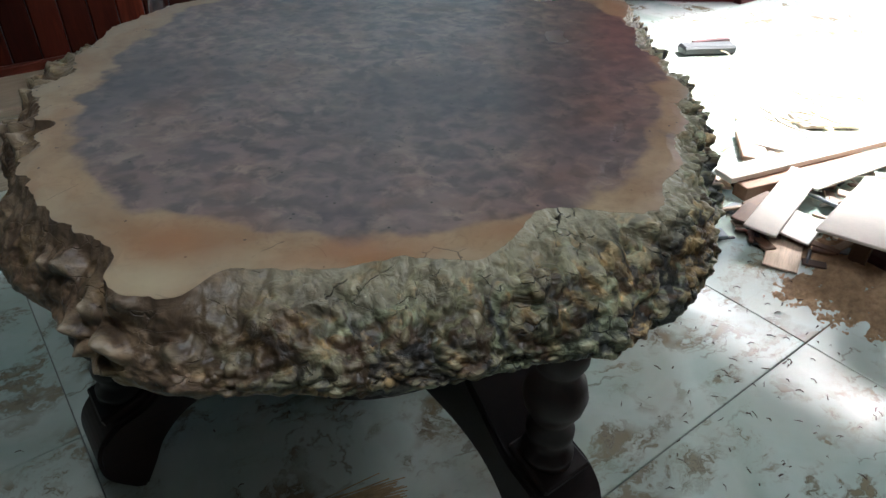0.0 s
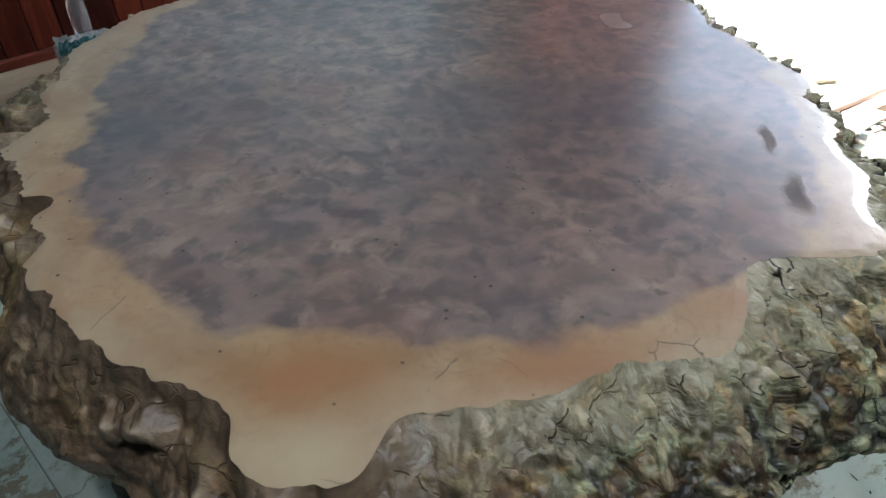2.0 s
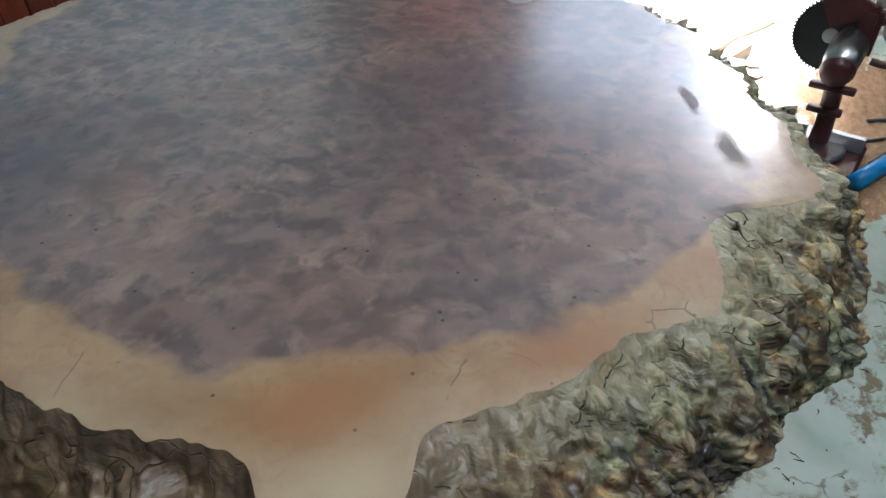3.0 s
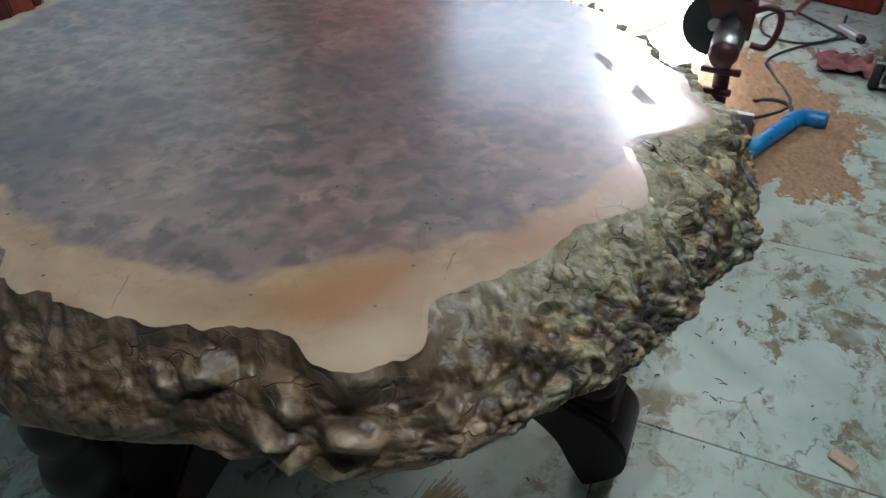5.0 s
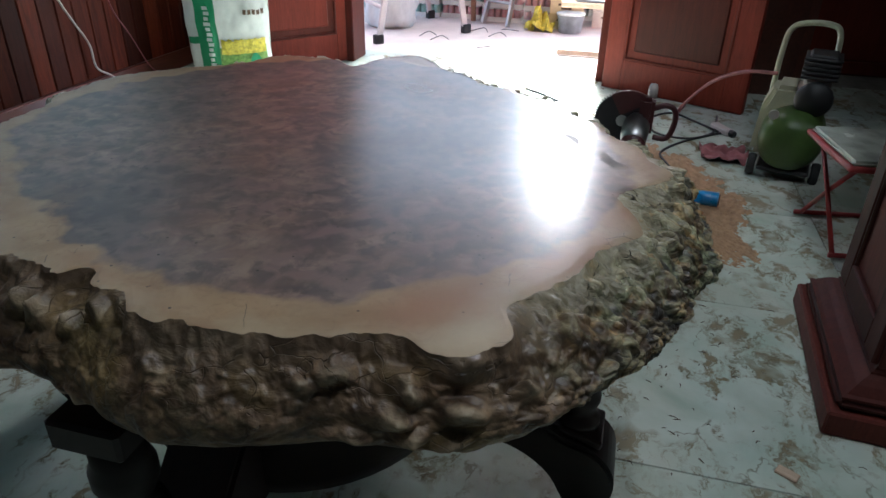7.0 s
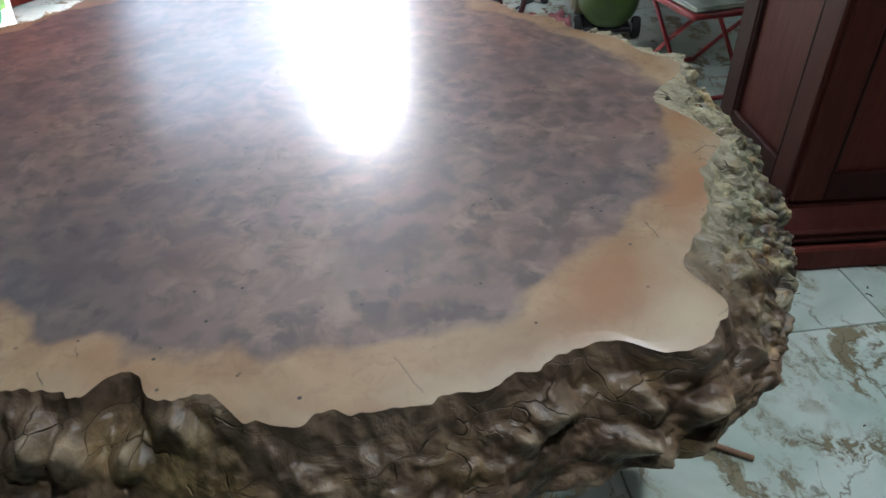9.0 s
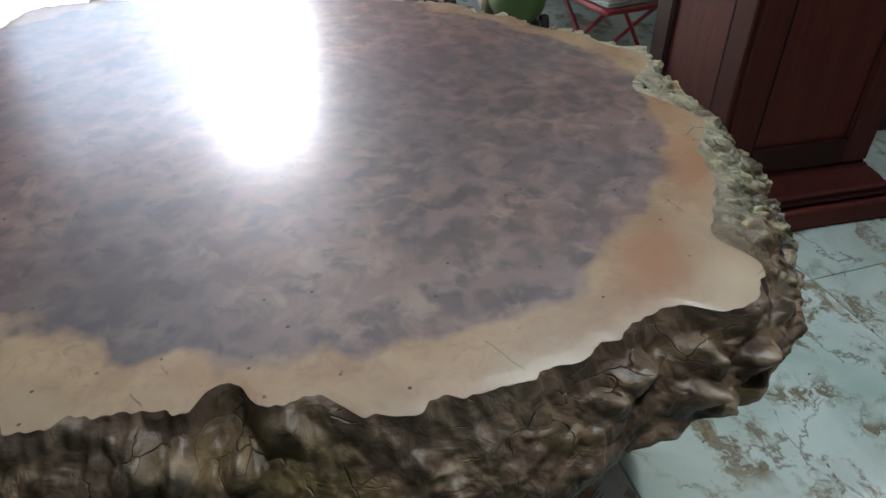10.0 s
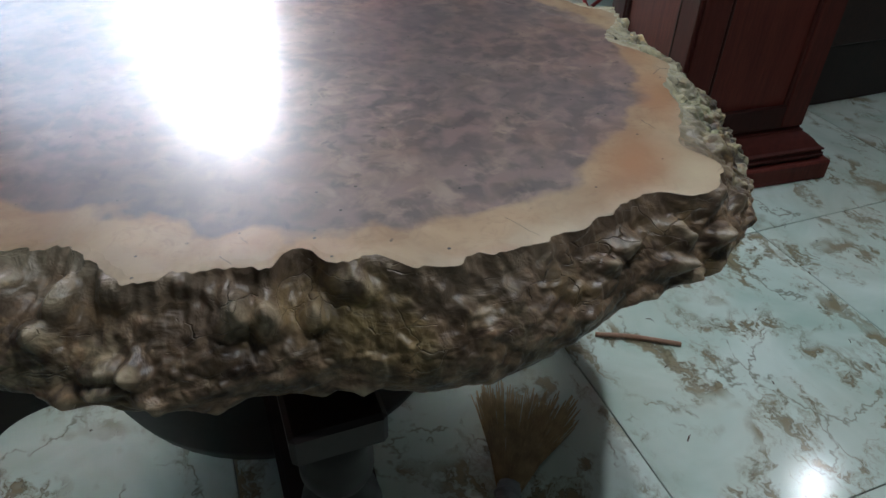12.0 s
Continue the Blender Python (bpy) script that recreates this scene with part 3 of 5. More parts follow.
def edge(deg):
    """The radius of the polished top's rim."""
    a = radians(deg)
    r = 0.6165 + sum(c * math.cos(k * a) + s * math.sin(k * a) for k, (c, s) in enumerate(HARM, 1))
    r += sum(depth * step(deg, start, end, soft) for start, end, soft, depth in STEPS)
    p = Vector((math.cos(a), math.sin(a), 0.3))
    ragged = 0.35 + 0.65 * min(1, hump(deg, 150, 60) + hump(deg, -20, 70) + hump(deg, 70, 40))
    return r + ragged * (0.009 * noise.noise(p * 9) + 0.010 * noise.noise(p * 24) + 0.006 * noise.noise(p * 60))


def bulge(deg):
    """How far the bark stands out beyond the rim."""
    return 0.060 + 0.03 * hump(deg, -98, 26) + 0.05 * hump(deg, -100, 7) + 0.042 * hump(deg, -126, 15) - 0.012 * hump(deg, -40, 30) - 0.008 * hump(deg, -150, 9) + 0.045 * hump(deg, 138, 26) + 0.012 * hump(deg, -176, 12)


def thickness(deg):
    return 0.122 + 0.055 * hump(deg, -88, 32) + 0.02 * hump(deg, 60, 60) + 0.03 * hump(deg, -168, 38) + 0.028 * hump(deg, 172, 24) - 0.012 * hump(deg, -140, 8)


def heart(deg):
    """The radius of the dark heartwood."""
    a = radians(deg)
    r = 0.6165 + sum(c * math.cos(k * a) + s * math.sin(k * a) for k, (c, s) in enumerate(HARM[:5], 1))
    p = Vector((math.cos(a), math.sin(a), 0.9))
    return r - 0.062 - 0.03 * hump(deg, -144, 16) + 0.045 * hump(deg, -15, 45) - 0.04 * hump(deg, 140, 30) + 0.012 * hump(deg, -112, 16) + 0.012 * hump(deg, -172, 14) + 0.022 * noise.noise(p * 4) + 0.012 * noise.noise(p * 11)


SEEDS = {}


def wart_seed(i, j, kind):
    key = i * 7919 + j * 104729 + kind * 31
    if key not in SEEDS:
        g = random.Random(key)
        SEEDS[key] = g.random(), g.random(), g.random()
    return SEEDS[key]


def warts(deg, down, size, kind):
    """The nearest of the warts strewn over the unrolled flank: distance in cells, how far from its border, and its own random number."""
    count = round(2 * math.pi * 0.70 / size)
    u, v = (deg % 360) / 360 * count, down / size
    iu, iv = math.floor(u), math.floor(v)
    best, second, mark = 9.0, 9.0, 0.0
    for i in (iu - 1, iu, iu + 1):
        for j in (iv - 1, iv, iv + 1):
            x, y, r = wart_seed(i % count, j, kind)
            d = math.hypot(i + 0.1 + 0.8 * x - u, j + 0.1 + 0.8 * y - v)
            if d < best:
                best, second, mark = d, best, r
            elif d < second:
                second = d
    return best, second - best, mark


def knob(p, deg, s):
    """Knobs, cobbles and crumbs of the bark: a height in metres, the tips to paint pale, a tone for each cobble, and
    the cracks and seams to darken.
    """
    west = min(1.0, 1.7 * hump(deg, 170, 34) + 1.2 * hump(deg, -152, 14))
    plain_flank = hump(deg, -167, 9)
    east = hump(deg, -30, 52)
    bend = noise.fractal(p * 10, 0.9, 2.1, 3), noise.fractal(p * 10 + Vector((5, 0, 0)), 0.9, 2.1, 3)
    dd, down = deg + 1.7 * bend[0], 0.25 * s + 0.022 * bend[1]
    d1, rim1, big = warts(dd, down, 0.033, 1)
    d2, _, pick = warts(dd, down, 0.058, 2)
    d3, rim3, small = warts(dd + 0.3 * bend[1], down, 0.016, 3)
    dome = max(0.0, 1 - (d1 / 0.72) ** 2)
    crack = max(0.0, 1 - rim1 / 0.16) * (0.35 + 0.65 * (noise.noise(p * 14) > -0.1))
    bead, seam = max(0.0, 1 - (d3 / 0.7) ** 2), max(0.0, 1 - rim3 / 0.25)
    cone = max(0.0, 1 - d1 / 0.62) ** 1.15
    spike = max(0.0, 1 - d2 / 0.50) ** 1.1 * (pick > 0.3) * (0.6 + 0.6 * pick) * (1 - 0.9 * plain_flank)
    lump = noise.fractal(p * 7, 0.9, 2.0, 3)
    strata = noise.fractal(Vector((p.x * 22, p.y * 22, p.z * 40)), 0.9, 2.1, 3)
    crag = noise.fractal(p * 55, 0.8, 2.1, 3)
    rough = (1 - 0.9 * west) * (1 - 0.5 * plain_flank)
    h = (0.018 - 0.008 * west) * lump + rough * ((0.007 + 0.006 * east) * dome * (0.1 + big) - 0.003 * crack ** 1.5 + 0.0065 * bead * (0.2 + small) - 0.003 * seam ** 2 + 0.008 * strata)
    h += 0.014 * east * cone * (0.3 + big) + 0.026 * west * spike + 0.0035 * crag - 0.0015 * west * crack - 0.004
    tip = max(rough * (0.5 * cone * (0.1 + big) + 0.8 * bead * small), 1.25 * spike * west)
    return h, tip, 0.55 * big + 0.45 * small, crack * (1 - 0.6 * west) + 0.5 * seam ** 2 * rough


def slab_meshes():
    turns, down, rings = 2000, 84, 26
    edges = [edge(360 * i / turns) for i in range(turns)]
    verts, faces, sap = [(0, 0, 0)], [], [8.0]
    hearts = [heart(360 * i / turns) for i in range(turns)]
    for k in range(1, rings + 1):
        f = (k / rings) ** 0.6
        for i in range(0, turns):
            a, r = 2 * math.pi * i / turns, edges[i]
            verts.append((f * r * math.cos(a), f * r * math.sin(a), -0.0008 * max(0, (f - 0.985) / 0.015)))
            sap.append(max(-1.0, min(4.0, 1 + (hearts[i] - f * r) / 0.08)))
    faces += [(0, 1 + i, 1 + (i + 1) % turns) for i in range(turns)]
    for k in range(rings - 1):
        a, b = 1 + k * turns, 1 + (k + 1) * turns
        faces += [(a + i, b + i, b + (i + 1) % turns, a + (i + 1) % turns) for i in range(turns)]
    top = bpy.data.meshes.new("polished_top")
    top.from_pydata(verts, [], faces)
    top.attributes.new("sap", "FLOAT", "POINT").data.foreach_set("value", sap)
    verts, faces, lip, tips, warm, tone, hollow, cracks = [], [], [], [], [], [], [], []
    wide = 40
    smooth = [sum(edges[(i + k) % turns] for k in range(-wide, wide + 1)) / (2 * wide + 1) for i in range(turns)]
    swells, deeps = ([f(360 * i / turns) for i in range(turns)] for f in (bulge, thickness))
    for k in range(down + 1):
        s = k / down
        out = math.sin(0.5 * math.pi * min(1, s / 0.55)) if s < 0.55 else 1 - 1.5 * ((s - 0.55) / 0.45) ** 2
        grow = min(1, s / 0.08) ** 0.8 * (1 - 0.9 * min(1, max(0, (s - 0.42) / 0.36)))
        for i in range(turns):
            deg = 360 * i / turns
            follow = max(0.0, 1 - s / 0.22)
            a, r = radians(deg), smooth[i] + follow * (edges[i] - smooth[i])
            base, z = r + swells[i] * out, -0.001 - (deeps[i] - 0.01) * s
            p = Vector((base * math.cos(a), base * math.sin(a), z))
            warm_here = min(1.0, hump(deg, 172, 46) + hump(deg, -146, 13))
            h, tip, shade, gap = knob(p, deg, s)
            h *= grow
            flat = swells[i] * (2.86 * math.cos(0.5 * math.pi * s / 0.55) if s < 0.55 else -6.7 * (s - 0.55))
            size = math.hypot(deeps[i], flat)
            rr = base + h * deeps[i] / size
            low = 0.010 * noise.noise(p * 5) * s
            verts.append((rr * math.cos(a), rr * math.sin(a), min(-0.0011, z + low - (0.004 + 0.007 * warm_here) * min(1.0, s / 0.1) + h * flat / size)))
            lip.append(s)
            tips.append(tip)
            tone.append(shade)
            cracks.append(gap)
            hollow.append(hump(deg, 177.5, 4.5) * max(0.0, 1 - s / 0.6))
            warm.append(warm_here)
    for k in range(down):
        a, b = k * turns, (k + 1) * turns
        faces += [(a + i, b + i, b + (i + 1) % turns, a + (i + 1) % turns) for i in range(turns)]
    under = len(verts)
    verts.append((0, 0, -THICK))
    lip.append(1.0)
    tips.append(0.0)
    tone.append(0.5)
    cracks.append(0.0)
    hollow.append(0.0)
    warm.append(0.0)
    last = down * turns
    faces += [(under, last + (i + 1) % turns, last + i) for i in range(turns)]
    rind = bpy.data.meshes.new("bark_edge")
    rind.from_pydata(verts, [], faces)
    rind.attributes.new("lip", "FLOAT", "POINT").data.foreach_set("value", lip)
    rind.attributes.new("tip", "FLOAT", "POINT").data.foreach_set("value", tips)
    rind.attributes.new("hollow", "FLOAT", "POINT").data.foreach_set("value", hollow)
    rind.attributes.new("crack", "FLOAT", "POINT").data.foreach_set("value", cracks)
    rind.attributes.new("tone", "FLOAT", "POINT").data.foreach_set("value", tone)
    rind.attributes.new("warm", "FLOAT", "POINT").data.foreach_set("value", warm)
    for me, m in ((top, M["slab"]), (rind, M["bark"])):
        me.materials.append(m)
        for p in me.polygons:
            p.use_smooth = m is not M["slab"]
    return top, rind


def arched_leg():
    """An elephant-trunk leg in the plane of x and z: arched below, rounded at the foot."""
    upper = curve_points([(0.02, 0, 0.45), (0.20, 0, 0.44), (0.36, 0, 0.38), (0.48, 0, 0.285), (0.56, 0, 0.215), (0.63, 0, 0.19), (0.674, 0, 0.14), (0.676, 0, 0.07), (0.63, 0, 0.01)], 5)
    lower = curve_points([(0.61, 0, 0.0), (0.58, 0, 0.05), (0.545, 0, 0.11), (0.48, 0, 0.158), (0.38, 0, 0.178), (0.20, 0, 0.176), (0.02, 0, 0.172)], 5)
    return prism([(p.x, p.z) for p in (*upper, *lower)], 0.14, bevel=0.008)


def turned_column():
    return lathe([(0.8 * r, z) for r, z in [(0.058, 0.0), (0.058, 0.02), (0.044, 0.03), (0.04, 0.045), (0.052, 0.06), (0.052, 0.075), (0.038, 0.09), (0.046, 0.105), (0.062, 0.13), (0.068, 0.155),
                  (0.06, 0.185), (0.042, 0.205), (0.05, 0.22), (0.058, 0.235), (0.058, 0.26), (0.05, 0.275), (0.05, 0.32)]], 28)


def burl_table():
    table = thing("burl_table", "large polished burl slab table with knobbly bark edge, dark carved legs", "table", pose(CX, CY, 0))
    top, rind = slab_meshes()
    part("polished_top", top, None, table, "polished purplish brown heartwood with pale sapwood rim", pose(0, 0, TOP))
    part("bark_edge", rind, None, table, "rough grey-brown knobbly bark", pose(0, 0, TOP))
    leg = mesh_of("leg", arched_leg(), M["dark_wood"])
    col = mesh_of("column", turned_column(), M["dark_wood"], True)
    pad = mesh_of("block", box(0.105, 0.105, 0.022, bevel=0.004), M["dark_wood"])
    cap = mesh_of("capital", box(0.11, 0.11, 0.05, bevel=0.006), M["dark_wood"])
    for k in range(4):
        turn = pose(-0.005, 0.06, 0, 0, 0, 90 * k) @ Matrix.Diagonal((0.95 if k == 2 else 1.02, 1, 1, 1))
        part("leg", leg, None, table, "dark glossy carved leg" if k == 0 else "", turn)
        part("block", pad, None, table, "", turn @ pose(0.592, 0, 0.198, 0, 14, 0))
        part("capital", cap, None, table, "", turn @ pose(0.59, 0, 0.532))
        part("column", col, None, table, "turned dark wooden column" if k == 0 else "", turn @ pose(0.59, 0, 0.212))
    part("hub", lathe([(0.0, 0.165), (0.30, 0.165), (0.33, 0.18), (0.345, 0.22), (0.345, 0.42), (0.36, 0.45), (0.36, 0.60)], 48), M["dark_wood"], table, "", pose(-0.005, 0.06, 0), True)
    return table


burl_table()

# ---- pillar ----
def clad_pillar():
    p = thing("pillar", "red-brown wood-clad pillar with panelled faces and moulded base", "pillar", pose(0.705, -1.245, 0, 0, 0, -4), "", "structure")
    w, d = 0.655, 0.68
    part("plinth", box(w, d, 0.07, bevel=0.006), M["pillar"], p)
    part("torus", box(w - 0.035, d - 0.035, 0.03, bevel=0.012, segments=3), M["pillar"], p, "", pose(0, 0, 0.07))
    q = math.sqrt(0.5)
    cove = [(0.5, 0.10), (0.5, 0.106), (0.482, 0.110), (0.470, 0.118), (0.452, 0.130), (0.428, 0.142), (0.405, 0.150), (0.405, 0.156), (0.392, 0.160), (0.385, 0.172)]
    bm = lathe([(r / q, z) for r, z in cove], 4, pose(0, 0, 0, 0, 0, 45))
    bm.transform(Matrix.Diagonal((w - 0.05, d - 0.05, 1, 1)))
    part("cove_moulding", bm, M["pillar"], p)
    bw, bd = w - 0.19, d - 0.19
    part("shaft", box(bw, bd, HIGH - 0.17, bevel=0.004), M["pillar"], p, "", pose(0, 0, 0.17))
    for turn, across, out in ((0, bw, bd / 2), (90, bd, bw / 2), (180, bw, bd / 2), (270, bd, bw / 2)):
        t = pose(0, 0, 0, 0, 0, turn)
        for s in (-1, 1):
            part("stile", box(0.085, 0.016, HIGH - 0.17, bevel=0.004), M["pillar"], p, "", t @ pose(s * (across / 2 - 0.0425), -out - 0.006, 0.17))
            part("bead", box(0.012, 0.014, HIGH - 0.25, bevel=0.004), M["pillar"], p, "", t @ pose(s * (across / 2 - 0.092), -out - 0.004, 0.25))
        part("rail", box(across - 0.17, 0.016, 0.08, bevel=0.004), M["pillar"], p, "", t @ pose(0, -out - 0.006, 0.17))
    return p


clad_pillar()


# ---- panelled north wall ----
def panelling():
    n = int((EAST - WEST) / 0.122)
    w = (EAST - WEST) / n
    meshes = [mesh_of("plank", box(w - 0.003, 0.02, 0.96, bevel=0.006), M["plank"]) for _ in range(1)]
    for i in range(n):
        part("plank", meshes[0], None, wall_north, "", pose(WEST + (i + 0.5) * w - wall_north.location.x, NORTH + 0.016 - wall_north.location.y, 0.11))
    base = part("baseboard", box(EAST - WEST, 0.03, 0.12, bevel=0.008), M["rail"], None, "", pose((EAST + WEST) / 2, NORTH - 0.002, 0))
    tagged(base, "red-brown wooden baseboard along the panelled wall", "baseboard", "", "structure")
    rail = thing("chair_rail", "carved red-brown wooden rail on top of the panelling", "trim", pose((EAST + WEST) / 2, NORTH, 1.065), "", "structure")
    part("board", box(EAST - WEST, 0.03, 0.12, bevel=0.004), M["rail"], rail)
    part("lower_bead", box(EAST - WEST, 0.045, 0.016, bevel=0.006), M["rail"], rail, "", pose(0, -0.004, -0.004))
    part("upper_bead", box(EAST - WEST, 0.05, 0.02, bevel=0.007), M["rail"], rail, "", pose(0, -0.006, 0.115))
    scroll = bmesh.new()
    pts = [Vector((0.03 * math.exp(-0.16 * a) * math.cos(a), -0.018, 0.03 * math.exp(-0.16 * a) * math.sin(a))) for a in [k * 0.45 for k in range(26)]]
    tube(pts, [0.005] * len(pts), 5, scroll)
    tube(curve_points([(0.03, -0.018, 0), (0.06, -0.018, -0.028), (0.10, -0.018, 0.02), (0.13, -0.018, -0.01)], 5), 0.005, 5, scroll)
    for k in range(3):
        tube(curve_points([(0.055 + 0.02 * k, -0.018, -0.015 + 0.01 * k), (0.07 + 0.02 * k, -0.018, 0.02), (0.062 + 0.02 * k, -0.018, 0.035)], 3), 0.005, 5, scroll)
    me = mesh_of("carving", scroll, M["rail"], True)
    for i in range(int((EAST - WEST) / 0.18)):
        part("carving", me, None, rail, "", pose(-(EAST - WEST) / 2 + 0.06 + 0.18 * i, 0, 0.06) @ Matrix.Diagonal((1, 1, 1 if i % 2 else -1, 1)))


panelling()


# ---- double door ----
def door_leaf(name, hinge, angle, flip, label):
    """A leaf 0.93 wide, hung at hinge, that runs off along angle; flip: the side on which its face shows."""
    leaf = thing(name, label, "door", pose(hinge[0], hinge[1], 0, 0, 0, angle), "", "structure")
    w, h = 0.93, 2.2
    bm = bmesh.new()
    for x0, x1, z0, z1 in ((0, 0.13, 0.006, h), (w - 0.13, w, 0.006, h), (0.13, w - 0.13, 0.006, 0.2), (0.13, w - 0.13, 1.02, 1.16), (0.13, w - 0.13, h - 0.15, h)):
        box(x1 - x0, 0.045, z1 - z0, pose((x0 + x1) / 2, 0, z0), 0.003, bm)
    part("frame", bm, M["door"], leaf)
    for z0, z1 in ((0.2, 1.02), (1.16, h - 0.15)):
        mw, mh = w - 0.26, z1 - z0
        part("panel", box(mw, 0.018, mh, bevel=0.002), M["door"], leaf, "", pose(w / 2, 0, z0))
        part("raised_panel", box(mw - 0.11, 0.034, mh - 0.11, bevel=0.013), M["door"], leaf, "", pose(w / 2, 0, z0 + 0.055))
        mould = bmesh.new()
        for s in (-1, 1):
            for x in (0.008, mw - 0.008):
                box(0.018, 0.014, mh, pose(x - mw / 2, s * 0.018, 0), 0.005, mould)
            for z in (0.0, mh - 0.018):
                box(mw, 0.014, 0.018, pose(0, s * 0.0185, z), 0.005, mould)
        part("moulding", mould, M["door"], leaf, "", pose(w / 2, 0, z0))
    return leaf


left_leaf = door_leaf("door_1", (EAST + 0.04, DOOR_N - 0.02), 141, 1, "red-brown panelled door leaf standing open inwards, brass lock plate")
plate = part("lock_plate", prism([(-0.018, -0.05), (0, -0.065), (0.018, -0.05), (0.022, 0), (0.018, 0.05), (0, 0.065), (-0.018, 0.05), (-0.022, 0)], 0.006, bevel=0.002), M["brass"], left_leaf, "brass lock plate", pose(0.865, 0.026, 1.20))
part("keyhole", lathe([(0.008, 0), (0.008, 0.006)], 12, pose(0, 0, 0, -90, 0, 0)), M["black"], plate, "", pose(0, 0.003, 0))
pull = bmesh.new()
tube(curve_points([(0, 0.0, 0.32), (0, 0.045, 0.28), (0, 0.05, 0.1), (0, 0.045, -0.02), (0, 0.0, -0.06)], 6), [0.006] * 25, 8, pull)
for k in range(5):
    lathe([(0.006, 0), (0.012, 0.008), (0.006, 0.016)], 10, pose(0, 0.048, -0.01 + 0.022 * k), pull)
part("pull_handle", pull, M["steel"], left_leaf, "long metal pull handle", pose(0.79, 0.02, 0.98), True)
right_leaf = door_leaf("door_2", (EAST - 0.13, DOOR_S), 244.5, -1, "red-brown panelled door leaf standing open inwards")
pull2 = part("pull_handle", box(0.03, 0.05, 0.3, bevel=0.01), M["steel"], right_leaf, "metal pull handle", pose(0.79, -0.04, 0.98))
frame_ob = thing("door_frame", "red-brown wooden frame of the double doorway", "door frame", pose(EAST + 0.1, 0, 0), "", "structure")
for y in (DOOR_S, DOOR_N):
    s = 1 if y == DOOR_S else -1
    part("jamb", box(0.24, 0.06, DOOR_H, bevel=0.006), M["door"], frame_ob, "", pose(0, y + s * 0.03, 0))
part("head", box(0.24, DOOR_N - DOOR_S - 0.12, 0.06, bevel=0.006), M["door"], frame_ob, "", pose(0, (DOOR_S + DOOR_N) / 2, DOOR_H - 0.06))
recess_panel = thing("panel_door", "red-brown panelled wooden door in a recess", "door", pose(EAST + 0.80, -2.0, 0), "", "structure")
part("panel", box(0.03, 1.0, 1.9, bevel=0.01), M["door"], recess_panel, "", pose(0, 0, 0.1))
part("bottom_rail", box(0.036, 1.2, 0.1, bevel=0.01), M["door"], recess_panel, "", pose(0, 0, 0))


# ---- mitre saw behind the table ----
def mitre_saw():
    saw = thing("mitre_saw", "dark maroon mitre saw with raised toothed blade on dusty floor", "power saw", pose(1.56, -0.36, 0.0, 0, 0, -4))
    part("base", box(0.24, 0.30, 0.035, bevel=0.01), M["maroon"], saw)
    part("turntable", lathe([(0.10, 0.035), (0.10, 0.05), (0.09, 0.055)], 28), M["steel"], saw, "", None, True)
    for s in (-1, 1):
        part("fence", box(0.02, 0.11, 0.055, bevel=0.004), M["alu"], saw, "", pose(0.05, s * 0.085, 0.035))
    bm = tube(curve_points([(0.03, -0.01, 0.03), (0.02, -0.012, 0.12), (0.02, -0.005, 0.22), (0.01, 0.0, 0.30), (0.01, 0.0, 0.36)], 5), [0.03, 0.03, 0.03, 0.029, 0.029] + [0.028] * 16, 10)
    for z, w in ((0.16, 0.10), (0.235, 0.13)):
        box(0.03, w, 0.02, pose(0.0, 0, z), 0.004, bm)
    part("pivot_arm", bm, M["maroon"], saw, "", None, True)
    teeth = []
    for k in range(60):
        a = 2 * math.pi * k / 60
        for da, r in ((0.0, 0.103), (0.055, 0.103), (0.07, 0.113)):
            teeth.append((r * math.cos(a + da), r * math.sin(a + da)))
    disc = part("blade", prism(teeth, 0.003), M["blade"], saw, "dark toothed steel blade", pose(0.0, 0.052, 0.395, 0, 0, 88))
    part("flange", lathe([(0.022, -0.006), (0.022, 0.006)], 16, pose(0, 0, 0, 90, 0, 0)), M["steel"], disc)
    part("upper_guard", prism([(0.118 * math.cos(a), 0.118 * math.sin(a)) for a in [0.9 + 0.12 * k for k in range(13)]] + [(0.03, 0.02)], 0.02, bevel=0.002), M["maroon"], saw, "", pose(0.004, 0.03, 0.395, 0, 0, 88))
    part("motor", lathe([(0.03, -0.11), (0.045, -0.10), (0.05, -0.06), (0.05, 0.0), (0.042, 0.01), (0.042, 0.03)], 20, pose(0, 0, 0, 0, 70, 0)), M["steel"], saw, "grey metal motor housing", pose(-0.015, -0.005, 0.385), True)
    part("motor_cap", lathe([(0.0, -0.135), (0.035, -0.13), (0.047, -0.105), (0.047, -0.085)], 20, pose(0, 0, 0, 0, 70, 0)), M["maroon"], saw, "", pose(-0.015, -0.005, 0.375), True)
    part("gear_case", box(0.07, 0.055, 0.15, bevel=0.015, segments=2), M["maroon"], saw, "", pose(0.01, -0.035, 0.345))
    part("carry_knob", lathe([(0.018, 0.0), (0.018, 0.035), (0.013, 0.05), (0.0, 0.053)], 14), M["white_metal"], saw, "pale worn knob", pose(0.02, -0.045, 0.49), True)
    loop = [Vector((0.0, -0.06, 0.455)), Vector((0.0, -0.10, 0.47)), Vector((0.0, -0.135, 0.455)), Vector((0.0, -0.14, 0.40)), Vector((0.0, -0.12, 0.345)), Vector((0.0, -0.07, 0.345))]
    part("handle", tube(curve_points(loop, 5), 0.011, 8), M["maroon"], saw, "dark loop handle", None, True)
    return saw


mitre_saw()


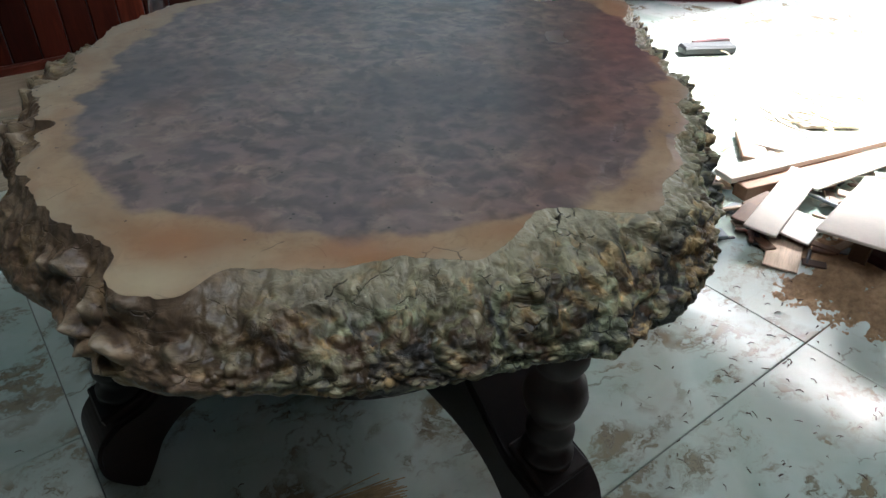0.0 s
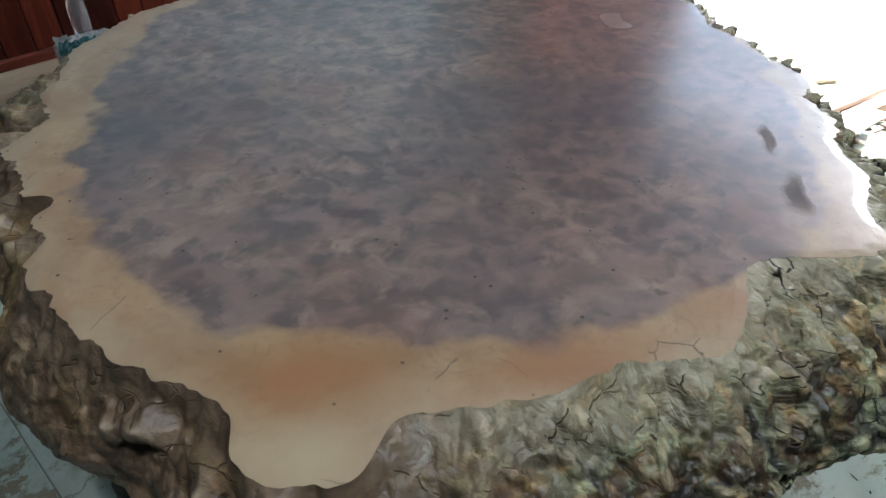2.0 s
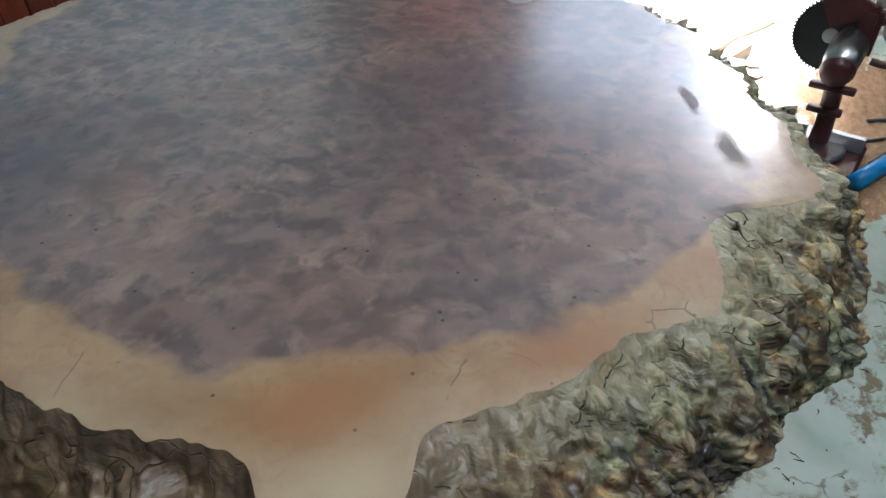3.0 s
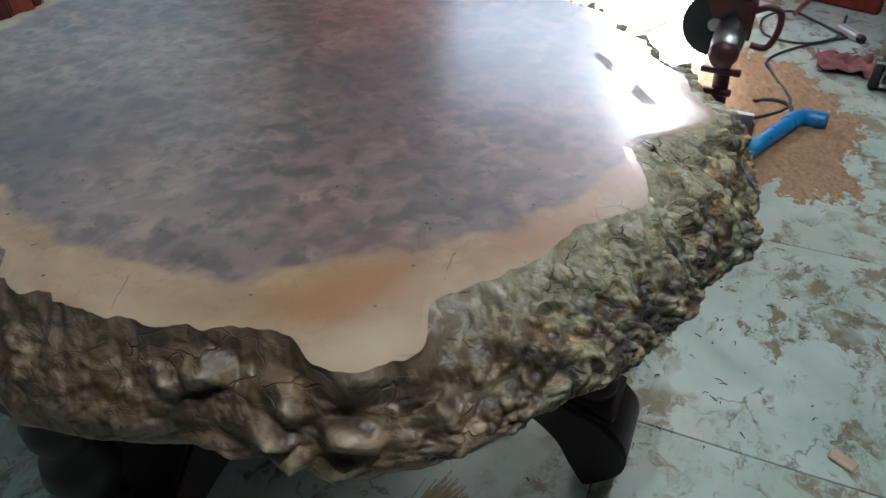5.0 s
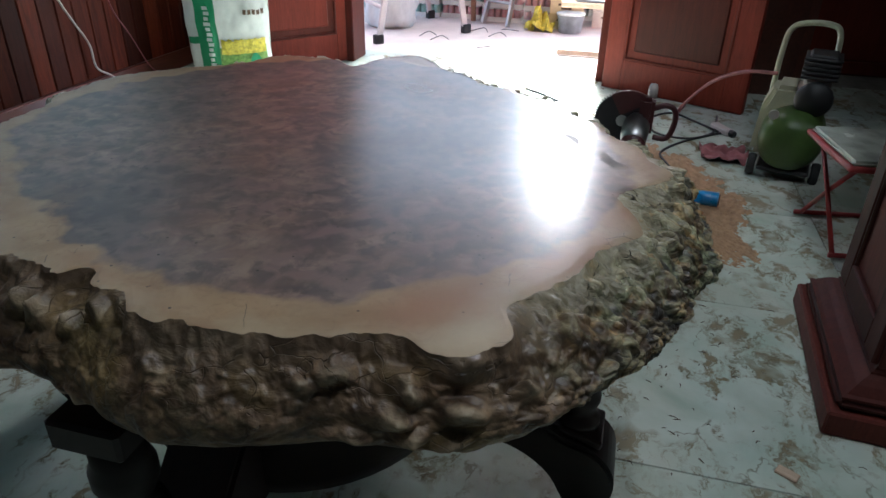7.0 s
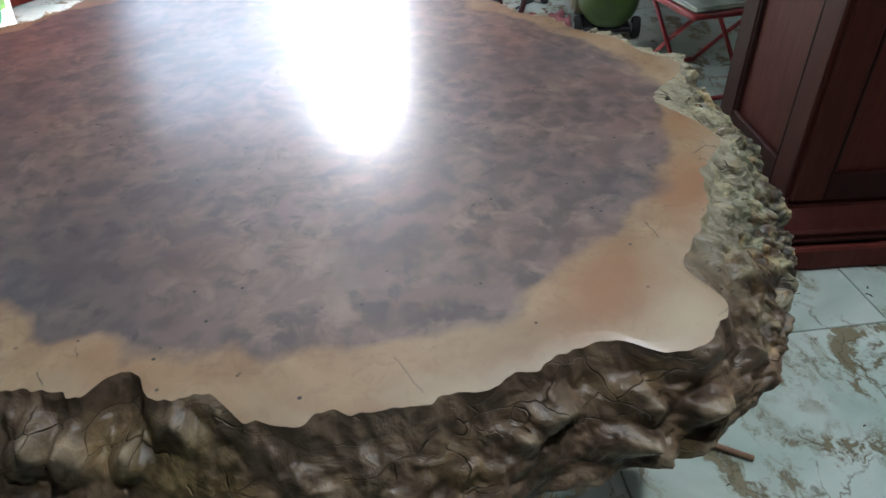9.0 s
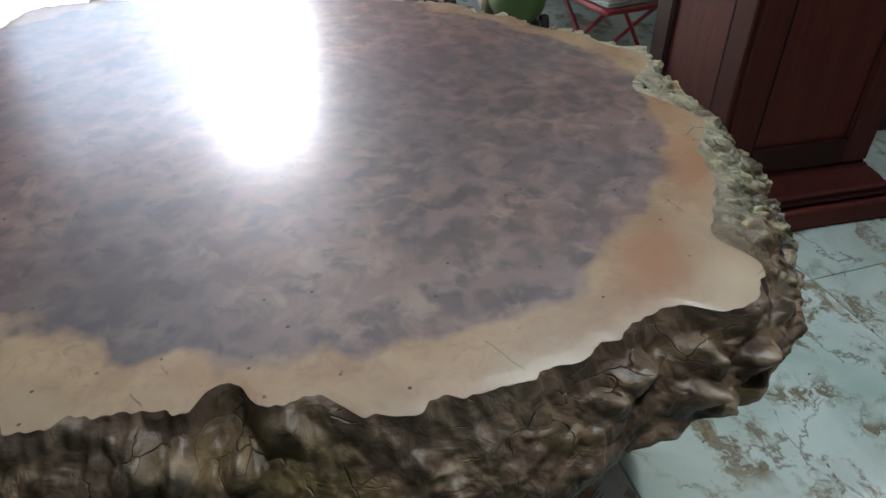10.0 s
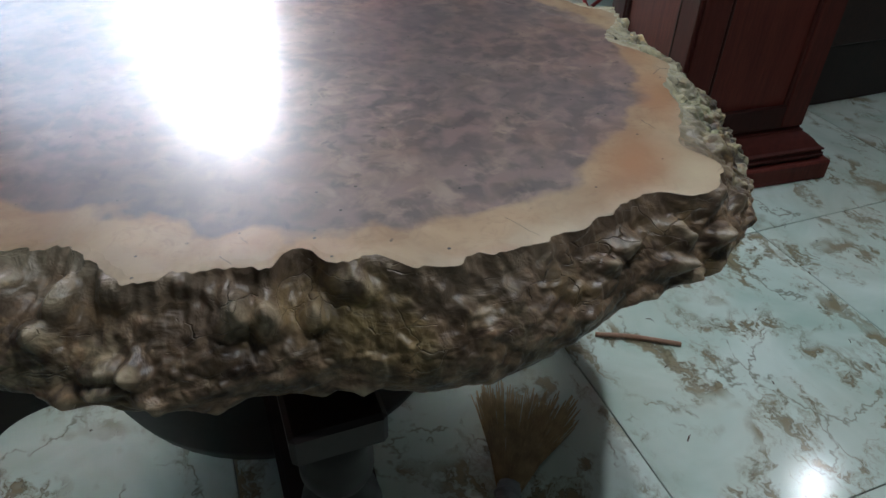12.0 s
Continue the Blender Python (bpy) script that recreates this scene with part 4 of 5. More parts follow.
# ---- blue pipe with an elbow ----
def blue_pipe():
    p = thing("pipe", "bright blue plastic pipe with an elbow on dusty floor", "pipe", pose(1.585, -0.578, 0.031, 0, 0, -23.5))
    bm = tube([(-0.18, 0, 0), (-0.06, 0, 0), (0.08, 0, 0), (0.15, 0, 0)], 0.027, 16)
    part("straight_pipe", bm, M["pipe"], p, "", None, True)
    bm = tube(curve_points([(0.115, 0, 0), (0.17, 0, 0), (0.205, -0.012, 0), (0.225, -0.05, 0), (0.235, -0.085, 0)], 5), 0.031, 16)
    part("elbow", bm, M["pipe"], p, "", None, True)
    part("bore", lathe([(0.024, 0), (0.024, 0.004)], 16, pose(0, 0, 0, 90, 0, 15)), M["black"], p, "dark pipe opening", pose(0.236, -0.086, 0))


blue_pipe()


# ---- air compressor ----
def compressor():
    c = thing("air_compressor", "green and cream wheeled air compressor with a tube handle", "compressor", pose(2.27, -1.08, 0, 0, 0, -13))
    part("tank", lathe([(0.0, -0.20), (0.07, -0.195), (0.115, -0.17), (0.135, -0.12), (0.14, -0.05), (0.14, 0.12), (0.12, 0.17), (0.0, 0.2)], 28, pose(0, 0, 0, 0, 90, 0)), M["green_tank"], c, "green painted steel tank", pose(0.02, 0, 0.185), True)
    part("shroud", prism([(-0.14, 0.0), (0.13, 0.0), (0.12, 0.22), (0.08, 0.33), (-0.07, 0.33), (-0.12, 0.22)], 0.22, bevel=0.02), M["cream"], c, "cream metal housing", pose(0.13, 0.035, 0.07, 0, 0, 90))
    part("pump", box(0.16, 0.13, 0.15, bevel=0.03, segments=3), M["white_metal"], c, "dusty grey pump body", pose(0.06, -0.04, 0.32))
    head = part("cylinder_head", box(0.16, 0.12, 0.11, bevel=0.01), M["black"], c, "black finned head", pose(0.06, -0.05, 0.45))
    for k in range(5):
        part("fin", box(0.19, 0.15, 0.012, bevel=0.003), M["black"], head, "", pose(0, 0, 0.005 + 0.02 * k))
    part("fan_cover", lathe([(0.075, 0), (0.08, 0.02), (0.07, 0.04), (0.0, 0.045)], 20, pose(0, 0, 0, 0, -90, 0)), M["black"], c, "", pose(-0.02, -0.05, 0.37), True)
    part("handle", tube(curve_points([(0.2, 0.13, 0.30), (0.2, 0.13, 0.50), (0.2, 0.115, 0.62), (0.2, 0.05, 0.655), (0.2, -0.05, 0.655), (0.2, -0.09, 0.62), (0.2, -0.10, 0.50), (0.2, -0.10, 0.3)], 5), 0.013, 8), M["cream"], c, "cream tube handle", None, True)
    part("skid", box(0.30, 0.22, 0.02, bevel=0.006), M["black"], c, "", pose(0.02, 0, 0.042))
    for s in (-1, 1):
        wheel = part("wheel", lathe([(0.03, -0.016), (0.045, -0.018), (0.05, -0.008), (0.05, 0.008), (0.045, 0.018), (0.03, 0.016)], 20, pose(0, 0, 0, 90, 0, 0)), M["rubber"], c, "", pose(-0.08, s * 0.135, 0.05), True)
        part("hub", lathe([(0.022, -0.021), (0.022, 0.021)], 12, pose(0, 0, 0, 90, 0, 0)), M["alu"], wheel)
        part("foot", lathe([(0.02, 0), (0.02, 0.045)], 10), M["rubber"], c, "", pose(0.13, s * 0.09, 0))
    part("gauge", lathe([(0.022, 0), (0.022, 0.02)], 14, pose(0, 0, 0, 0, -90, 0)), M["alu"], c, "", pose(-0.10, 0.09, 0.30))
    return c


compressor()
hose = thing("air_hose", "pale rubber hose hanging from the compressor to the floor", "hose", pose(2.42, -0.98, 0))
part("hose_line", tube(curve_points([(0.05, -0.02, 0.42), (0.12, 0.12, 0.40), (0.28, 0.24, 0.30), (0.45, 0.33, 0.14), (0.62, 0.36, 0.012), (0.85, 0.30, 0.012)], 8), 0.009, 8), M["pink"], hose, "", None, True)
rag = thing("rag", "crumpled dusty pink rag lying by the compressor wheel", "cloth", pose(2.42, -0.83, 0))
bm = bmesh.new()
bmesh.ops.create_grid(bm, x_segments=22, y_segments=22, size=0.11)
for v in bm.verts:
    q = v.co * 17
    v.co.z = 0.025 + 0.035 * noise.noise(q) + 0.02 * noise.noise(q * 2.3) + 0.02 * max(0, 1 - v.co.length / 0.08)
    v.co.x += 0.02 * noise.noise(q + Vector((4, 0, 0)))
    v.co.z = max(v.co.z, 0.004)
ext = bmesh.ops.solidify(bm, geom=bm.faces[:], thickness=0.003)
part("cloth", bm, M["pink"], rag, "", None, True)


# ---- folding stool ----
def stool():
    s = thing("folding_stool", "folding stool with red metal frame and pale marbled seat", "stool", pose(1.62, -1.23, 0, 0, 0, 8))
    part("seat", box(0.40, 0.34, 0.022, bevel=0.01, segments=2), M["marble_top"], s, "pale green marbled seat", pose(0, 0, 0.357))
    rim = curve_points([(0.2, -0.14, 0), (0.2, 0.14, 0), (0.17, 0.17, 0), (-0.17, 0.17, 0), (-0.2, 0.14, 0), (-0.2, -0.14, 0), (-0.17, -0.17, 0), (0.17, -0.17, 0), (0.2, -0.14, 0)], 4)
    part("rim", tube(rim, 0.013, 8), M["red_paint"], s, "red metal rim", pose(0, 0, 0.35), True)
    for y in (-0.13, 0.13):
        for d in (-1, 1):
            part("leg", tube([(d * 0.16, y + 0.008 * d, 0.345), (d * -0.01, y + 0.008 * d, 0.19), (-d * 0.19, y + 0.008 * d, 0.012)], 0.009, 8), M["red_paint"], s, "", None, True)
    for d in (-1, 1):
        part("foot_bar", tube([(d * 0.19, -0.15, 0.012), (d * 0.19, 0.15, 0.012)], 0.01, 8), M["red_paint"], s, "", None, True)
    return s


stool()
clamp = thing("clamp", "small red screw clamp lying on the stool", "clamp", pose(1.52, -1.30, 0.379))
bm = box(0.03, 0.12, 0.018, bevel=0.004)
tube([(0, -0.05, 0.01), (0, -0.05, 0.09)], 0.007, 8, bm)
lathe([(0.02, 0.08), (0.024, 0.09), (0.02, 0.10)], 10, pose(0, -0.05, 0), bm)
part("body", bm, M["red_paint"], clamp)
cup = thing("paper_cup", "crumpled white paper cup on the stool", "cup", pose(1.60, -1.31, 0.379))
part("cup_wall", lathe([(0.026, 0), (0.027, 0.002), (0.036, 0.07), (0.034, 0.07), (0.025, 0.006)], 18), M["paper"], cup, "", None, True)


# ---- rice sack by the door ----
def rice_sack():
    s = thing("rice_sack", "white woven rice sack printed green, standing by the door", "sack", pose(2.46, 1.90, 0, 0, 0, -57))
    w, h, t = 0.235, 0.745, 0.085

    def skin(u, k, out=0.0):
        """A point of the front: u across -1..1, k up 0..1."""
        swell = (1 - abs(u) ** 2.6) * (0.35 + 0.65 * math.sin(math.pi * min(1, 0.12 + 0.8 * k)))
        taper = 0.90 + 0.10 * k
        wave = 0.012 * noise.noise(Vector((u * 3, k * 5, 1.0))) + 0.006 * noise.noise(Vector((u * 9, k * 14, 4.0)))
        return (u * w * taper + 0.006 * noise.noise(Vector((k * 7, u, 0))), -t * swell - wave - out, h * k + 0.012 * noise.noise(Vector((u * 5, 2, 7))) * k)

    def patch(u0, u1, k0, k1, out, n=26, edge=None):
        bm = bmesh.new()
        rows = []
        for j in range(n + 1):
            k = k0 + (k1 - k0) * j / n
            row = []
            for i in range(n + 1):
                f = i / n
                kk = k
                if edge:
                    lo, hi = edge(u0 + (u1 - u0) * f)
                    kk = lo + (hi - lo) * j / n
                row.append(bm.verts.new(skin(u0 + (u1 - u0) * f, kk, out)))
            rows.append(row)
        for a, b in zip(rows, rows[1:]):
            for i in range(n):
                bm.faces.new((a[i], a[i + 1], b[i + 1], b[i]))
        return bm

    front = patch(-1, 1, 0, 1, 0, 40)
    back = patch(-1, 1, 0, 1, 0, 24)
    back.transform(Matrix.Diagonal((1, -1, 1, 1)))
    bmesh.ops.reverse_faces(back, faces=back.faces[:])
    joined(back, None, front)
    bmesh.ops.remove_doubles(front, verts=front.verts[:], dist=0.004)
    part("sack_body", front, M["sack"], s, "", None, True)
    band = part("printed_band", patch(-0.76, -0.30, 0.02, 0.985, 0.0025), M["sack_green"], s, "green printed band", None, True)
    for k0, k1, u0, u1 in ((0.30, 0.78, -0.56, -0.46),):
        n = 13
        for i in range(n):
            a = k0 + (k1 - k0) * i / n
            part("print_bar", patch(u0 - 0.02 * (i % 3 == 0), u1 + 0.03 * (i % 2), a, a + (k1 - k0) / n * 0.66, 0.005, 3), M["sack"], band)
    part("print_mark", patch(-0.60, -0.44, 0.10, 0.19, 0.005, 6), M["sack_grass"], band)
    part("side_stripe", patch(-0.985, -0.76, 0.50, 0.55, 0.0025, 8), M["sack_green"], s, "", None, True)
    part("grass_print", patch(-0.30, 0.88, 0, 1, 0.0025, 26, lambda u: (0.24 + 0.05 * (u + 0.3), 0.47 + 0.02 * noise.noise(Vector((u * 30, 0, 0))))), M["sack_grass"], s, "green grass print", None, True)
    part("flower_print", patch(-0.26, 0.86, 0, 1, 0.005, 26, lambda u: (0.42, 0.525 + 0.03 * noise.noise(Vector((u * 38, 3, 0))))), M["sack_yellow"], s, "yellow grass print", None, True)
    part("leaf_print", patch(0.42, 0.74, 0, 1, 0.0075, 12, lambda u: (0.30 - 0.09 * math.sqrt(max(0, 1 - ((u - 0.58) / 0.165) ** 2)), 0.30 + 0.12 * math.sqrt(max(0, 1 - ((u - 0.58) / 0.165) ** 2)))), M["sack_green"], s, "", None, True)
    for i in range(5):
        part("print_bar", patch(0.34 + 0.11 * i, 0.34 + 0.11 * i + 0.075, 0.70, 0.735, 0.005, 3), M["ink"], s)
    rim = [Vector(skin(-1 + 2 * i / 40, 1.0)) for i in range(41)]
    part("mouth_fold", tube(rim, 0.006, 6), M["sack"], s, "", None, True)
    return s


rice_sack()


# ---- cables on the panelling ----
def cable(name, label, keys, radius, material, cat="cable"):
    c = thing(name, label, cat, Matrix.Translation(keys[0]))
    pts = [Vector(k) - Vector(keys[0]) for k in keys]
    part("line", tube(curve_points(pts, 8), radius, 6), material, c, "", None, True)
    return c


cable("hanging_cable", "thin white cable hanging down the wooden panelling", [(2.08, 2.728, 1.32), (2.05, 2.725, 1.0), (2.04, 2.72, 0.85), (2.12, 2.72, 0.63), (2.2, 2.72, 0.48), (2.29, 2.72, 0.33), (2.31, 2.72, 0.19), (2.40, 2.70, 0.12), (2.5, 2.66, 0.02)], 0.006, M["cable"])
cable("hanging_cable", "thin dark cable hanging down the wooden panelling", [(2.24, 2.728, 1.3), (2.26, 2.722, 1.06), (2.32, 2.722, 0.83), (2.42, 2.722, 0.68), (2.50, 2.72, 0.62), (2.54, 2.72, 0.48), (2.66, 2.72, 0.3), (2.76, 2.70, 0.1), (2.8, 2.6, 0.01)], 0.004, M["pink"])
cable("floor_cable", "black power cable coiled on the floor by the saw", [(1.66, -0.46, 0.03), (1.85, -0.60, 0.006), (1.98, -0.63, 0.006), (2.2, -0.56, 0.006), (2.38, -0.53, 0.006), (2.6, -0.66, 0.006), (2.80, -0.86, 0.006)], 0.006, M["cable_dark"])
cable("floor_cable", "black power cable coiled on the floor by the saw", [(2.80, -0.84, 0.01), (2.98, -0.72, 0.006), (3.1, -0.60, 0.006), (2.95, -0.48, 0.006), (2.7, -0.5, 0.006), (2.62, -0.66, 0.012), (2.75, -0.8, 0.012), (2.95, -0.84, 0.006), (3.12, -0.86, 0.006)], 0.006, M["cable_dark"])
strip = thing("power_strip", "white plug socket lying on the dusty floor", "power strip", pose(2.83, -0.86, 0, 0, 0, 30))
part("case", box(0.16, 0.05, 0.035, bevel=0.008), M["white_metal"], strip)
part("plug", box(0.05, 0.035, 0.035, bevel=0.01), M["black"], strip, "black plug", pose(-0.09, 0, 0.002))
bent = thing("bent_rod", "bent dark steel rod lying on the floor", "rod", pose(1.7, -0.52, 0.009))
part("rod", tube(curve_points([(-0.10, -0.02, 0), (0.0, -0.06, 0), (0.13, -0.12, 0), (0.22, -0.10, 0), (0.24, -0.04, 0), (0.20, 0.02, 0)], 6), 0.008, 8), M["cable_dark"], bent, "", None, True)


# ---- offcuts and boards ----
def board(name, label, size, m, material, group="offcut pile"):
    b = part(name, box(*size, bevel=0.0025), material, None, "", m)
    return tagged(b, label, "board", group)


rnd = random.Random(4)
board("plank", "long pale sawn plank on the offcut pile", (0.95, 0.085, 0.022), pose(1.93, 0.17, 0.052, 0, 0, -13), M["veneer"])
board("plank", "long brown sawn plank on the offcut pile", (0.85, 0.06, 0.05), pose(1.90, 0.11, 0.0, 0, 0, -14), M["raw_dark"])
board("plywood_offcut", "pale plywood offcut on the pile of scraps", (0.50, 0.10, 0.009), pose(1.48, 0.055, 0.066, 3, 0, 14), M["veneer"])
board("plywood_offcut", "wide pale plywood panel on the pile of scraps", (0.52, 0.21, 0.010), pose(1.58, -0.19, 0.105, -4, 3, 10), M["veneer"])
board("wood_block", "brown wooden block under the plywood panel", (0.42, 0.05, 0.085), pose(1.62, -0.19, 0.0, 0, 0, 12), M["raw_dark"])
board("plywood_offcut", "pale square plywood offcut on the floor", (0.16, 0.14, 0.008), pose(1.42, -0.03, 0.034, 5, -3, 10), M["veneer"])
board("plywood_offcut", "light brown plywood offcut on the floor", (0.17, 0.10, 0.007), pose(1.28, -0.08, 0.004, 0, 0, 23), M["raw"])
board("plywood_offcut", "long pale plywood offcut with a dark notch", (0.44, 0.10, 0.009), pose(1.85, 0.04, 0.062, -4, 0, -8), M["veneer"])
board("plywood_offcut", "pale plywood offcut beside the coil of strapping", (0.30, 0.16, 0.014), pose(2.02, 0.42, 0.008, 0, 2, 22), M["veneer"])
board("plywood_offcut", "pale plywood offcut beside the coil of strapping", (0.26, 0.14, 0.014), pose(2.34, 0.36, 0.008, 0, 0, -35), M["raw"])
board("plywood_offcut", "small brown board leaning on the scraps", (0.24, 0.10, 0.02), pose(1.86, 0.40, 0.004, 3, 0, 40), M["raw_dark"])
board("plank", "pale sawn board beyond the offcut pile", (0.6, 0.07, 0.02), pose(2.45, 0.10, 0.0, 0, 0, -22), M["raw"])
for k in range(120):
    a, r = rnd.uniform(0, 6.28), rnd.uniform(0.02, 1) ** 0.6
    x, y = 1.68 + 0.58 * r * math.cos(a), 0.06 + 0.34 * r * math.sin(a)
    lw = (rnd.uniform(0.03, 0.15), rnd.uniform(0.01, 0.05), rnd.uniform(0.004, 0.012))
    kind = rnd.choice(["raw", "raw", "veneer", "raw_dark", "raw_dark", "grey_tube", "black"])
    board("wood_scrap", "small %s offcut among the scraps" % {"raw": "light brown wood", "veneer": "pale plywood", "raw_dark": "dark brown wood", "grey_tube": "grey plastic", "black": "black"}[kind],
          lw, pose(x, y, 0.003 + 0.055 * (1 - r) * rnd.random(), rnd.uniform(-8, 8) * (1 - r), rnd.uniform(-8, 8) * (1 - r), rnd.uniform(0, 180)), M[kind])


def strapping(cx, cy, turns, r, seed, label):
    g = random.Random(seed)
    s = thing("strapping_coil", label, "strapping", pose(cx, cy, 0.01))
    pts = []
    for k in range(turns * 22):
        a = 2 * math.pi * k / 22
        rr = r * (1 + 0.25 * math.sin(a * 0.37 + seed) + 0.1 * math.sin(a * 1.7))
        pts.append((rr * math.cos(a) + 0.05 * math.sin(a * 0.21), rr * math.sin(a) * 0.9 + 0.06 * math.cos(a * 0.13), 0.02 + 0.05 * (1 + math.sin(a * 0.5 + seed)) * 0.9))
    part("strap", tube(pts, 0.0045, 5), M["strap"], s, "", None, True)
    return s


strapping(2.13, 0.40, 3, 0.12, 1, "loose coil of cream plastic strapping on the scraps")
strapping(2.50, 0.38, 3, 0.17, 2, "loose coil of cream plastic strapping on the scraps")
for k in range(9):
    x, y, a = 2.3 + rnd.uniform(-0.4, 0.8), 0.45 + rnd.uniform(-0.4, 0.6), rnd.uniform(0, 3.1)
    cable("strapping_strip", "thin curling strip of cream plastic strapping", [(x, y, 0.006), (x + 0.18 * math.cos(a), y + 0.18 * math.sin(a), 0.03), (x + 0.36 * math.cos(a + 0.4), y + 0.36 * math.sin(a + 0.4), 0.006)], 0.004, M["strap"], "strapping")
planer = thing("hand_tool", "dark electric hand tool with a cable on the floor", "power tool", pose(2.71, 1.21, 0, 0, 0, -30))
part("sole", box(0.30, 0.09, 0.05, bevel=0.012), M["black"], planer)
part("body", box(0.26, 0.07, 0.05, bevel=0.02, segments=2), M["maroon"], planer, "dark maroon body", pose(0.05, 0.07, 0.0, 0, 0, 8))
cable("tool_cable", "thin grey cable of the hand tool", [(2.72, 1.55, 0.006), (2.5, 1.5, 0.006), (2.3, 1.35, 0.006), (2.2, 1.1, 0.006)], 0.004, M["grey_tube"])
cable("thin_rod", "thin dark stick lying on the pale floor", [(3.36, 0.31, 0.006), (3.27, 0.20, 0.006), (3.14, 0.08, 0.006)], 0.006, M["cable_dark"])
heap = bmesh.new()
bmesh.ops.create_grid(heap, x_segments=130, y_segments=130, size=0.5)
for v in heap.verts:
    r = math.hypot(v.co.x, v.co.y) / 0.5
    q = Vector((v.co.x * 5, v.co.y * 5, 3.0))
    v.co.z = 0.012 * (1 - r * r) + 0.008 * noise.noise(q) + 0.005 * noise.noise(q * 4) + 0.0035 * noise.noise(q * 13) - 0.0045
heap_me = mesh_of("sawdust", heap, M["dust"], True)
for x, y, sx, sy, a in ((1.38, -0.26, 0.75, 0.5, 10), (1.68, -0.60, 1.1, 0.6, -15), (2.02, -0.50, 1.2, 0.6, 10), (1.45, -0.66, 0.6, 0.4, 30)):
    ob = new("sawdust", heap_me)
    ob.matrix_basis = pose(x, y, 0, 0, 0, a) @ Matrix.Diagonal((sx, sy, 1, 1))
    tagged(ob, "thin brown sawdust spread on the floor tiles", "sawdust", "", "stuff")
curls = bmesh.new()
for k in range(260):
    x, y = rnd.uniform(-1.4, 1.3), rnd.uniform(-1.5, 0.9)
    if rnd.random() < 0.5:
        x, y = rnd.gauss(0.75, 0.3), rnd.gauss(-0.35, 0.22)
    a, l = rnd.uniform(0, 6.28), rnd.uniform(0.003, 0.012)
    b = a + rnd.uniform(-0.8, 0.8)
    p0, p1 = Vector((x, y, 0.0005)), Vector((x + l * math.cos(a), y + l * math.sin(a), 0.004))
    p2 = p1 + Vector((l * math.cos(b), l * math.sin(b), -0.0035))
    w = Vector((-math.sin(a), math.cos(a), 0)) * rnd.uniform(0.0006, 0.0018)
    vs = [curls.verts.new(p) for p in (p0 - w, p1 - w, p2, p1 + w, p0 + w)]
    up = [curls.verts.new(v.co + Vector((0, 0, 0.0012))) for v in vs]
    curls.faces.new(up)
    for i in range(5):
        j = (i + 1) % 5
        curls.faces.new((vs[i], vs[j], up[j], up[i]))
ob = new("wood_shavings", mesh_of("wood_shavings", curls, M["raw_dark"]))
tagged(ob, "scattered brown wood shavings on the floor tiles", "shavings", "", "stuff")
board("wood_chip", "small light brown wood chip on the floor", (0.05, 0.03, 0.008), pose(0.235, -0.78, 0, 0, 0, 60), M["raw"], "floor chips")
cable("twig", "thin brown stick lying on the floor tiles", [(-0.05, -0.42, 0.006), (-0.09, -0.50, 0.009), (-0.15, -0.60, 0.006)], 0.006, M["raw_dark"])


# ---- broom under the table ----
broom = thing("broom", "straw broom with a grey plastic handle under the table", "broom", pose(-0.42, 0.0, 0.0, 0, 0, -35))
bm = bmesh.new()
for k in range(300):
    f, g = rnd.uniform(-1, 1), rnd.uniform(-1, 1)
    tube([(0.02, 0.012 * f, 0.03 + 0.012 * g), (0.12, 0.05 * f, 0.035 + 0.018 * g), (rnd.uniform(0.24, 0.30), 0.11 * f + rnd.uniform(-0.01, 0.01), 0.028 + 0.022 * g)], 0.0014, 3, bm)
tagged(part("bristles", bm, M["straw"], broom, "fanned straw bristles"), "", "", "", "stuff")
part("handle", tube(curve_points([(0.05, 0, 0.034), (0, 0, 0.034), (-0.15, 0.005, 0.03), (-0.42, 0.0, 0.03), (-0.60, -0.01, 0.03)], 4), [0.024, 0.024, 0.023, 0.022, 0.02] + [0.015] * 12, 12), M["grey_tube"], broom, "grey plastic handle", None, True)
bm = bmesh.new()
for k in range(7):
    lathe([(0.025, -0.004), (0.027, 0), (0.025, 0.004)], 14, pose(0.03 - 0.022 * k, 0, 0.033, 0, 90, 0), bm)
part("collar", bm, M["grey_tube"], broom, "ribbed grey collar", None, True)


# ---- timbers and rubbish along the panelled wall ----
for k, (y, w, x0, x1, mat) in enumerate(((1.84, 0.17, -2.9, 0.55, "timber"), (2.10, 0.26, -3.0, 0.7, "timber"), (2.47, 0.40, -2.8, 0.9, "timber"))):
    b = part("timber", box(x1 - x0, w, 0.07 + 0.015 * k, bevel=0.006), M[mat], None, "", pose((x0 + x1) / 2, y, 0))
    tagged(b, "pale sawn timber lying along the panelled wall", "timber", "timbers by the wall")
carton = thing("cardboard_box", "small grey cardboard box lying on the timbers", "box", pose(0.23, 2.20, 0.085, 0, 0, 12))
part("carton", box(0.22, 0.18, 0.2, bevel=0.004), M["foil"], carton)
part("flap", box(0.20, 0.08, 0.004, bevel=0.0), M["foil"], carton, "", pose(0, -0.12, 0.17, 35, 0, 0))
bottle = thing("water_bottle", "clear plastic water bottle with a blue cap", "bottle", pose(0.20, 2.18, 0.287))
